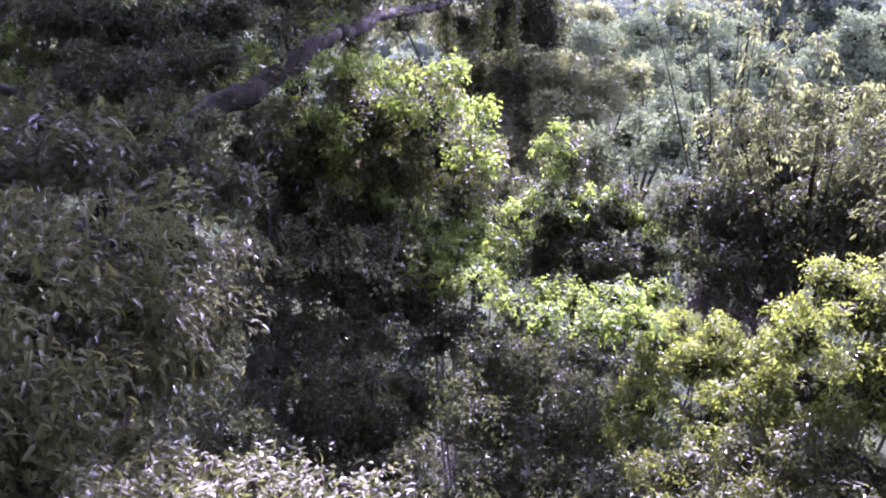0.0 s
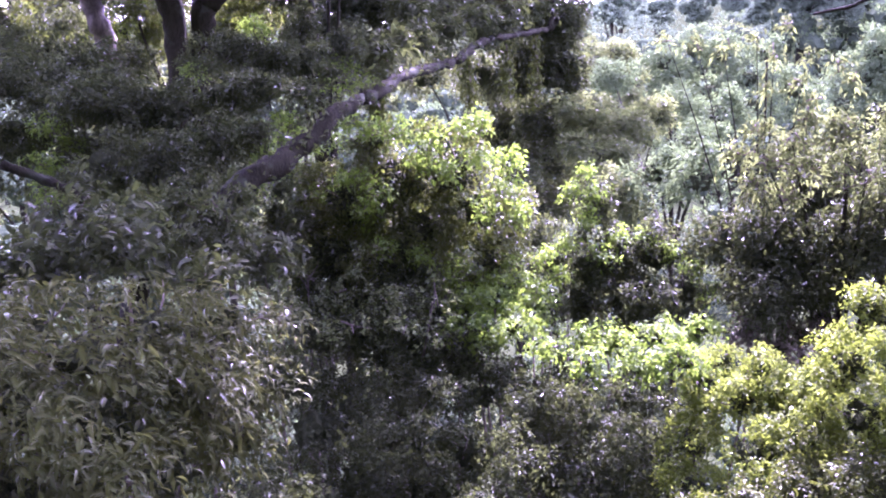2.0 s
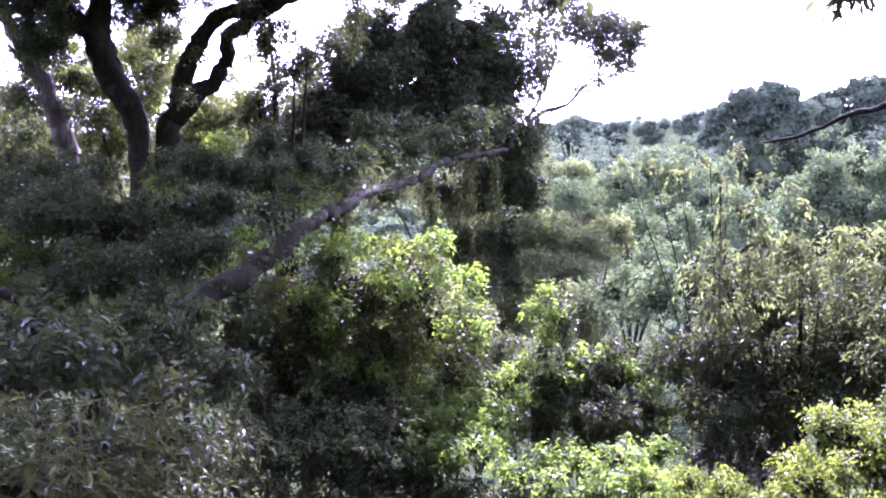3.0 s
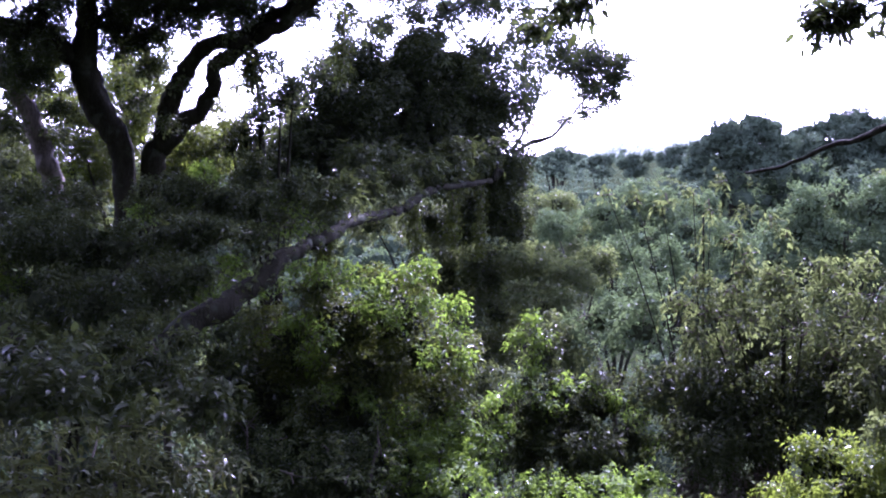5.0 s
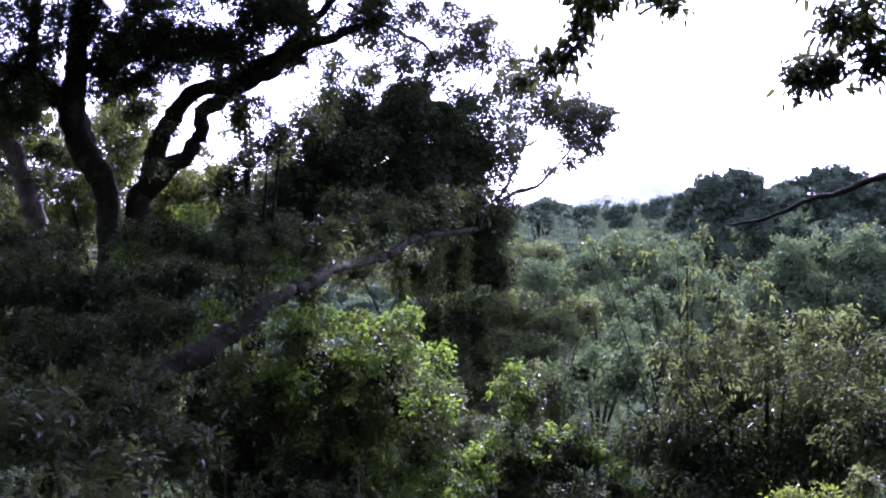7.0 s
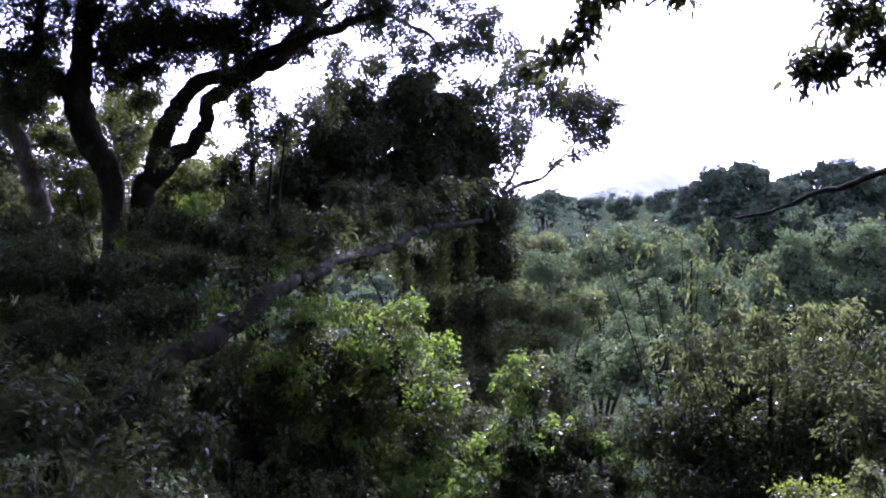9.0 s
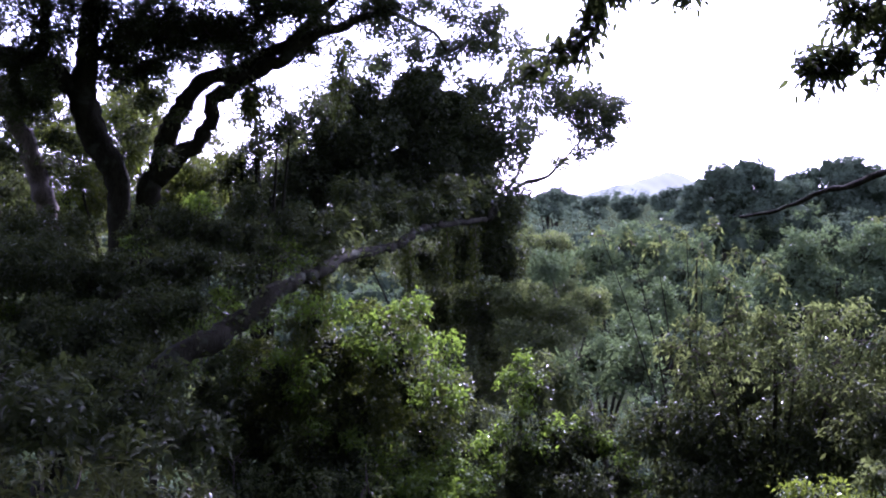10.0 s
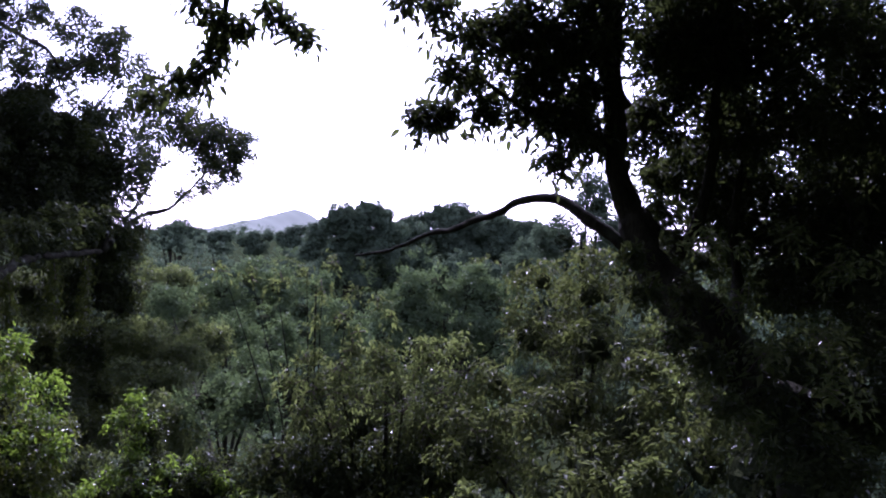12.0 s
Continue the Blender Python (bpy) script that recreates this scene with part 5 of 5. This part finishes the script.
simple_tree("hillside_tree", "olive green tree beyond the hollow", [(4.57, 41.68, -0.69, 0.90), (5.20, 41.57, -1.33, 0.77), (3.93, 41.68, -1.72, 1.03), (5.19, 40.49, -2.13, 1.01), (3.77, 42.78, -0.49, 0.66),
     (4.22, 39.53, -2.77, 1.10)], DROOP_LEAF, 0.15, 513, 0.2, "trees across the valley", cover=0.75, per=6, aspect=0.6, upright=0.3)
simple_tree("drooping_tree", "bushy tree with dull green leaves on the slope", [(5.03, 9.10, 1.16, 0.32), (5.20, 8.30, 1.09, 0.42), (5.37, 7.72, 1.14, 0.29), (4.64, 8.58, 0.59, 0.42), (4.94, 7.82, 0.56, 0.51),
     (5.33, 7.43, 0.50, 0.42), (4.32, 8.68, 0.10, 0.30), (4.53, 7.62, -0.00, 0.55), (4.89, 7.02, -0.06, 0.53), (5.11, 6.68, 0.31, 0.39),
     (4.29, 6.70, -0.40, 0.50), (4.95, 6.05, -0.18, 0.49), (3.96, 8.27, -0.50, 0.52)], OLIVE_LEAF, 0.09, 503, 0.08, "drooping trees", cover=0.7, aspect=0.34, droop=0.6, per=7, loose=0.6, knots=9, upright=0.45)
simple_tree("slender_tree", "grey-green small tree against the skyline", [(10.39, 17.05, 2.85, 0.43), (10.63, 16.94, 2.38, 0.55), (10.05, 17.30, 1.62, 0.61), (10.25, 19.47, 1.04, 0.54), (10.70, 15.71, 1.56, 0.70)], FAR_LEAF, 0.11, 504, cover=0.9)

simple_tree("backlit_tree", "yellow-green tree with sunlit leaves behind dark trunks", [(-6.78, 19.00, 3.38, 0.33), (-6.35, 19.00, 3.19, 0.30), (-6.64, 19.00, 2.81, 0.33), (-6.27, 19.00, 2.62, 0.28), (-6.92, 19.00, 3.05, 0.26), (-6.47, 19.00, 2.24, 0.26), (-7.92, 19.00, 2.72, 0.30), (-8.40, 19.00, 2.72, 0.28), (-8.13, 19.00, 2.15, 0.30), (-7.66, 19.00, 1.96, 0.28), (-7.46, 19.00, 2.43, 0.23), (-8.52, 19.00, 1.49, 0.28), (-7.95, 19.00, 1.39, 0.30), (-5.48, 19.00, 1.77, 0.30), (-5.00, 19.00, 1.96, 0.28), (-4.72, 19.00, 1.58, 0.30), (-5.20, 19.00, 1.39, 0.28), (-5.76, 19.00, 2.15, 0.23)], LIME_LEAF, 0.10, 505, cover=0.8)
simple_tree("crooked_tree", "dark-leaved tree wound with vines beside the thicket", [(-3.65, 16.00, 2.06, 0.24), (-3.33, 15.99, 2.30, 0.26), (-3.89, 16.00, 1.78, 0.24), (-3.01, 16.00, 2.54, 0.26), (-3.49, 16.00, 1.74, 0.26), (-2.77, 16.00, 2.82, 0.22)], DARK_LEAF, 0.09, 506, cover=0.9)


# ---- the dark tree on the right, with the bowed bare limb ----
def build_leaning_tree():
    rng = np.random.default_rng(601)
    trunk = [(4.53, 4.59, 0.21), (4.34, 4.74, 0.59), (4.2, 4.89, 0.87), (4.04, 5.09, 1.15), (3.92, 5.39, 1.44), (3.92, 5.69, 1.74), (3.82, 5.79, 2.09), (3.81, 5.89, 2.6), (3.76, 5.89, 3.18), (3.7, 5.89, 3.68), (3.51, 5.62, 4.93)]
    g = (trunk[0][0] + 0.25, trunk[0][1], float(ground_height(trunk[0][0] + 0.25, trunk[0][1])) - 0.2)
    tree = thing("leaning_tree", g, "dark leaning tree with dense crown and bowed bare limb", "tree")
    stem("trunk", tree, BARK, [g] + trunk, 0.165, 0.06, "dark leaning trunk", 14, 0.08, 61, radii=[0.2, 0.155, 0.15, 0.15, 0.148, 0.138, 0.115, 0.092, 0.086, 0.08, 0.072, 0.055])
    stem("limb", tree, BARK, [(3.96, 5.78, 1.55), (3.84, 5.87, 1.67), (3.71, 6.06, 1.81), (3.65, 6.27, 1.93), (3.58, 6.47, 1.96), (3.48, 6.76, 1.93), (3.42, 7.01, 1.83), (3.38, 7.25, 1.79), (3.24, 7.54, 1.68), (3.13, 7.80, 1.64), (2.93, 8.30, 1.47), (2.68, 8.59, 1.40)], 0.055, 0.012, "bare limb bowed over the view", 8, 0.06, 62)
    stem("limb", tree, BARK, [(3.92, 5.84, 2.18), (3.71, 5.91, 2.33), (3.47, 5.92, 2.42), (3.15, 5.96, 2.54), (2.72, 5.91, 2.74)], 0.05, 0.012, sides=7, seed=63)
    stem("limb", tree, BARK, [(3.89, 5.86, 2.64), (3.63, 5.84, 2.95), (3.35, 5.85, 3.12), (2.93, 5.93, 3.21)], 0.06, 0.015, sides=7, seed=64)
    stem("limb", tree, BARK, [(4.17, 5.64, 1.43), (4.50, 5.76, 1.78), (4.63, 5.76, 2.22), (4.65, 5.76, 2.88), (4.70, 5.67, 3.52)], 0.06, 0.03, sides=8, seed=65)
    stem("limb", tree, BARK, [(4.93, 5.76, 0.92), (5.21, 6.09, 1.35), (5.17, 6.12, 1.81), (5.22, 6.01, 2.51), (5.42, 5.70, 3.17)], 0.055, 0.025, sides=8, seed=66)
    stem("twig", tree, TWIG, [(3.63, 6.33, 1.95), (3.58, 6.30, 2.07), (3.57, 6.12, 2.19), (3.56, 5.99, 2.33)], 0.010, 0.005, sides=5, seed=67)
    stem("twig", tree, TWIG, [(3.61, 5.90, 2.35), (3.45, 5.95, 2.20), (3.31, 6.04, 2.11), (3.26, 6.07, 2.06)], 0.008, 0.003, sides=5, seed=68)
    crown_left = [(2.61, 5.90, 3.00, 0.20), (2.94, 6.02, 2.82, 0.27), (3.21, 6.03, 3.14, 0.34), (3.46, 6.00, 2.66, 0.28), (3.12, 5.98, 2.48, 0.15),
     (2.82, 6.01, 2.52, 0.07), (2.50, 6.05, 2.48, 0.05), (2.35, 6.11, 2.46, 0.02), (3.54, 5.88, 2.38, 0.13), (2.53, 5.99, 2.77, 0.10),
     (3.38, 5.99, 2.21, 0.07), (2.37, 5.96, 3.18, 0.14),
     (3.46, 5.99, 2.95, 0.15), (3.62, 5.99, 2.72, 0.13), (3.46, 5.99, 2.51, 0.13), (3.64, 5.99, 3.18, 0.13), (3.19, 5.99, 3.21, 0.17), (2.82, 5.89, 3.06, 0.16), (3.25, 5.99, 2.76, 0.15), (3.68, 5.99, 2.45, 0.09)]
    crown(tree, rng, crown_left, DARK_LEAF, 0.092, 0.12, 0.006, cover=0.8, aspect=0.34, droop=0.45, per=7, knots=15, knot=(0.25, 0.55), shape=FULL, label="outer sprays of drooping leaves")
    crown_top = [(3.72, 5.84, 3.21, 0.41), (4.45, 6.00, 3.07, 0.49), (4.74, 5.71, 3.31, 0.56), (5.17, 5.38, 3.13, 0.58), (5.44, 5.81, 2.56, 0.54),
     (4.95, 6.24, 2.50, 0.42), (5.80, 5.41, 2.77, 0.59), (4.32, 6.07, 2.53, 0.25), (6.15, 5.88, 2.00, 0.55), (5.63, 6.38, 1.98, 0.39),
     (5.85, 4.92, 3.26, 0.62), (6.14, 5.11, 2.29, 0.64), (4.18, 5.70, 3.83, 0.64), (5.07, 5.21, 3.88, 0.70), (3.23, 5.86, 3.68, 0.47)] + [(4.98, 6.64, 2.15, 0.31), (4.75, 6.45, 1.79, 0.20), (5.22, 6.46, 1.81, 0.31), (5.79, 6.88, 2.26, 0.41), (6.23, 6.49, 2.22, 0.50),
     (6.61, 6.09, 2.38, 0.55), (5.28, 7.01, 2.41, 0.27), (5.48, 6.88, 2.08, 0.32), (6.51, 6.53, 1.71, 0.51), (5.94, 6.78, 1.69, 0.39),
     (6.71, 6.02, 1.73, 0.50), (4.70, 6.38, 2.78, 0.25),
     (4.38, 5.99, 3.28, 0.26), (4.72, 5.99, 3.05, 0.3), (4.6, 6.19, 2.93, 0.24), (4.76, 5.79, 3.37, 0.28), (4.34, 6.19, 2.72, 0.16), (5.17, 5.99, 3.1, 0.3), (4.3, 6.09, 3.15, 0.16), (4.87, 6.29, 3.53, 0.3), (5.27, 6.29, 2.77, 0.24),
     (4.29, 6.29, 2.39, 0.12), (4.36, 6.29, 2.62, 0.10), (5.34, 6.39, 2.89, 0.18), (5.66, 6.39, 2.70, 0.18), (6.02, 6.39, 2.63, 0.18), (6.26, 6.39, 2.42, 0.18), (5.64, 6.49, 2.40, 0.16), (5.98, 5.99, 3.67, 0.22), (6.43, 5.99, 3.63, 0.22), (4.56, 6.39, 2.20, 0.10), (5.14, 6.49, 2.54, 0.14)]
    crown(tree, rng, crown_top, DARK_LEAF, 0.08, 0.05, 0.01, cover=1.15, knot=(0.24, 0.5), aspect=0.40, droop=0.4, label="dense dark crown")
    low = [(5.93, 6.25, 1.30, 0.61), (6.07, 5.52, 1.22, 0.63), (5.24, 5.71, 0.56, 0.55), (5.20, 4.87, 0.46, 0.62), (5.18, 6.34, 0.90, 0.33),
     (5.70, 4.66, 0.72, 0.64), (4.62, 5.04, 0.05, 0.47), (4.66, 4.41, -0.01, 0.53), (4.21, 5.21, 1.14, 0.16), (4.29, 4.82, 0.73, 0.22),
     (4.24, 4.39, 0.45, 0.23), (4.08, 5.45, 1.44, 0.10), (4.19, 4.94, 0.94, 0.18), (4.28, 4.54, 0.63, 0.21), (4.23, 5.28, 0.81, 0.19)] + [(4.18, 4.14, 0.34, 0.22), (4.10, 5.30, 1.19, 0.12)] + [(3.5, 4.89, 1.31, 0.06), (3.58, 4.69, 1.04, 0.07), (3.77, 4.59, 0.92, 0.06), (3.63, 5.29, 1.53, 0.04), (3.75, 4.39, 0.67, 0.08), (3.86, 4.99, 1.31, 0.06), (4.4, 5.89, 1.65, 0.09), (4.52, 5.69, 1.48, 0.09), (4.32, 5.99, 1.91, 0.07)]
    crown(tree, rng, low, DARK_LEAF, 0.07, 0.03, 0.01, cover=0.7, label="dark growth round the foot", core=0.5)
    # sprays in a lighter leaf colour that stands for sunlight on them
    lit = [(4.16, 5.14, 1.69, 0.16), (4.09, 4.79, 1.25, 0.15), (4.07, 4.51, 0.96, 0.13), (4.53, 6.10, 1.06, 0.19), (4.59, 5.71, 0.49, 0.23),
     (3.94, 4.41, 0.53, 0.15), (4.54, 4.50, 1.06, 0.20), (4.62, 5.98, 0.71, 0.19), (5.04, 4.88, 1.49, 0.19), (4.96, 5.24, 1.72, 0.18),
     (4.35, 4.08, 0.78, 0.18)]
    crown(tree, rng, lit, DROOP_LEAF, 0.08, 0.1, 0.006, name="spray", cover=0.12, aspect=0.36, droop=0.6, per=6, knots=6, loose=0.8, fill=0.02, label="sparse yellow-green sprays for lit leaves round the trunk")
    # leaf masses and limbs added overhead, out of view, to block skylight
    over = [(0.0, 0.0, 8.2, 2.0), (-3.0, 1.0, 8.4, 2.0), (2.6, 1.0, 8.0, 2.0), (-1.0, -3.0, 8.6, 2.2), (3.2, -3.0, 8.0, 2.2), (-4.4, -2.0, 8.4, 2.2), (5.2, 2.2, 7.6, 2.0), (0.6, -6.0, 7.6, 2.2), (-3.4, -5.6, 7.8, 2.2), (4.6, -5.6, 7.4, 2.2), (-6.6, -4.0, 7.6, 2.2), (-1.4, -0.8, 9.4, 2.2), (1.8, -1.4, 9.2, 2.2),
            (0.2, 3.4, 8.8, 1.5), (-2.8, 3.8, 9.2, 1.5), (3.6, 3.6, 8.2, 1.5), (5.4, 5.0, 7.8, 1.6)]
    crown(tree, rng, over, DARK_LEAF, 0.32, 0.02, 0.02, cover=0.7, core=0.5, label="unseen crown added over the viewpoint against skylight")
    for k, b in enumerate(over[:12]):
        stem("limb", tree, BARK, [trunk[-1], ((trunk[-1][0] + b[0]) / 2, (trunk[-1][1] + b[1]) / 2, 7.6), b[:3]], 0.06, 0.02, sides=6, seed=80 + k)
    # a high bough that reaches over the viewpoint and hangs into the view
    stem("limb", tree, BARK, [trunk[-1]] + [(2.34, 5.68, 4.02), (1.44, 5.69, 3.60), (0.99, 5.89, 3.26), (0.96, 6.05, 3.08), (0.98, 6.21, 2.78), (0.81, 6.27, 2.59)], 0.045, 0.006, "thin overhanging bough", 6, 0.04, 70)
    stem("twig", tree, TWIG, [(1.44, 5.69, 3.60), (1.33, 5.93, 3.25), (1.34, 6.09, 3.03), (1.46, 6.10, 2.88)], 0.012, 0.004, sides=5, seed=71)
    tufts = [(0.79, 6.08, 3.05, 0.06), (0.91, 6.08, 2.95, 0.08), (0.94, 6.20, 2.85, 0.07), (0.91, 6.24, 2.70, 0.08), (0.83, 6.27, 2.57, 0.08),
     (0.68, 6.29, 2.56, 0.07), (1.26, 6.10, 3.07, 0.06), (1.34, 6.10, 2.98, 0.06), (1.49, 6.08, 2.92, 0.05), (1.06, 6.06, 2.93, 0.04),
     (0.53, 6.32, 2.44, 0.04), (2.16, 6.02, 3.22, 0.06)]
    tuft = crown(tree, rng, tufts, DARK_LEAF, 0.09, 0.1, 0.004, name="tuft", cover=0.2, aspect=0.38, droop=0.55, per=5, shape=FULL, inner=0.2, knots=5, label="drooping leaf tufts against the sky")
    single_leaves(tuft, rng, tufts, 130, 0.10, 0.38, DARK_LEAF, 0.6)


build_leaning_tree()
shrub("palm_tuft", "small yellow-green feathery shrub", "bush", [(4.24, 5.83, -0.12, 0.10), (4.16, 5.86, -0.22, 0.12), (3.18, 6.80, -0.52, 0.09)], DROOP_LEAF, 0.07, 2, 701, cover=0.6)
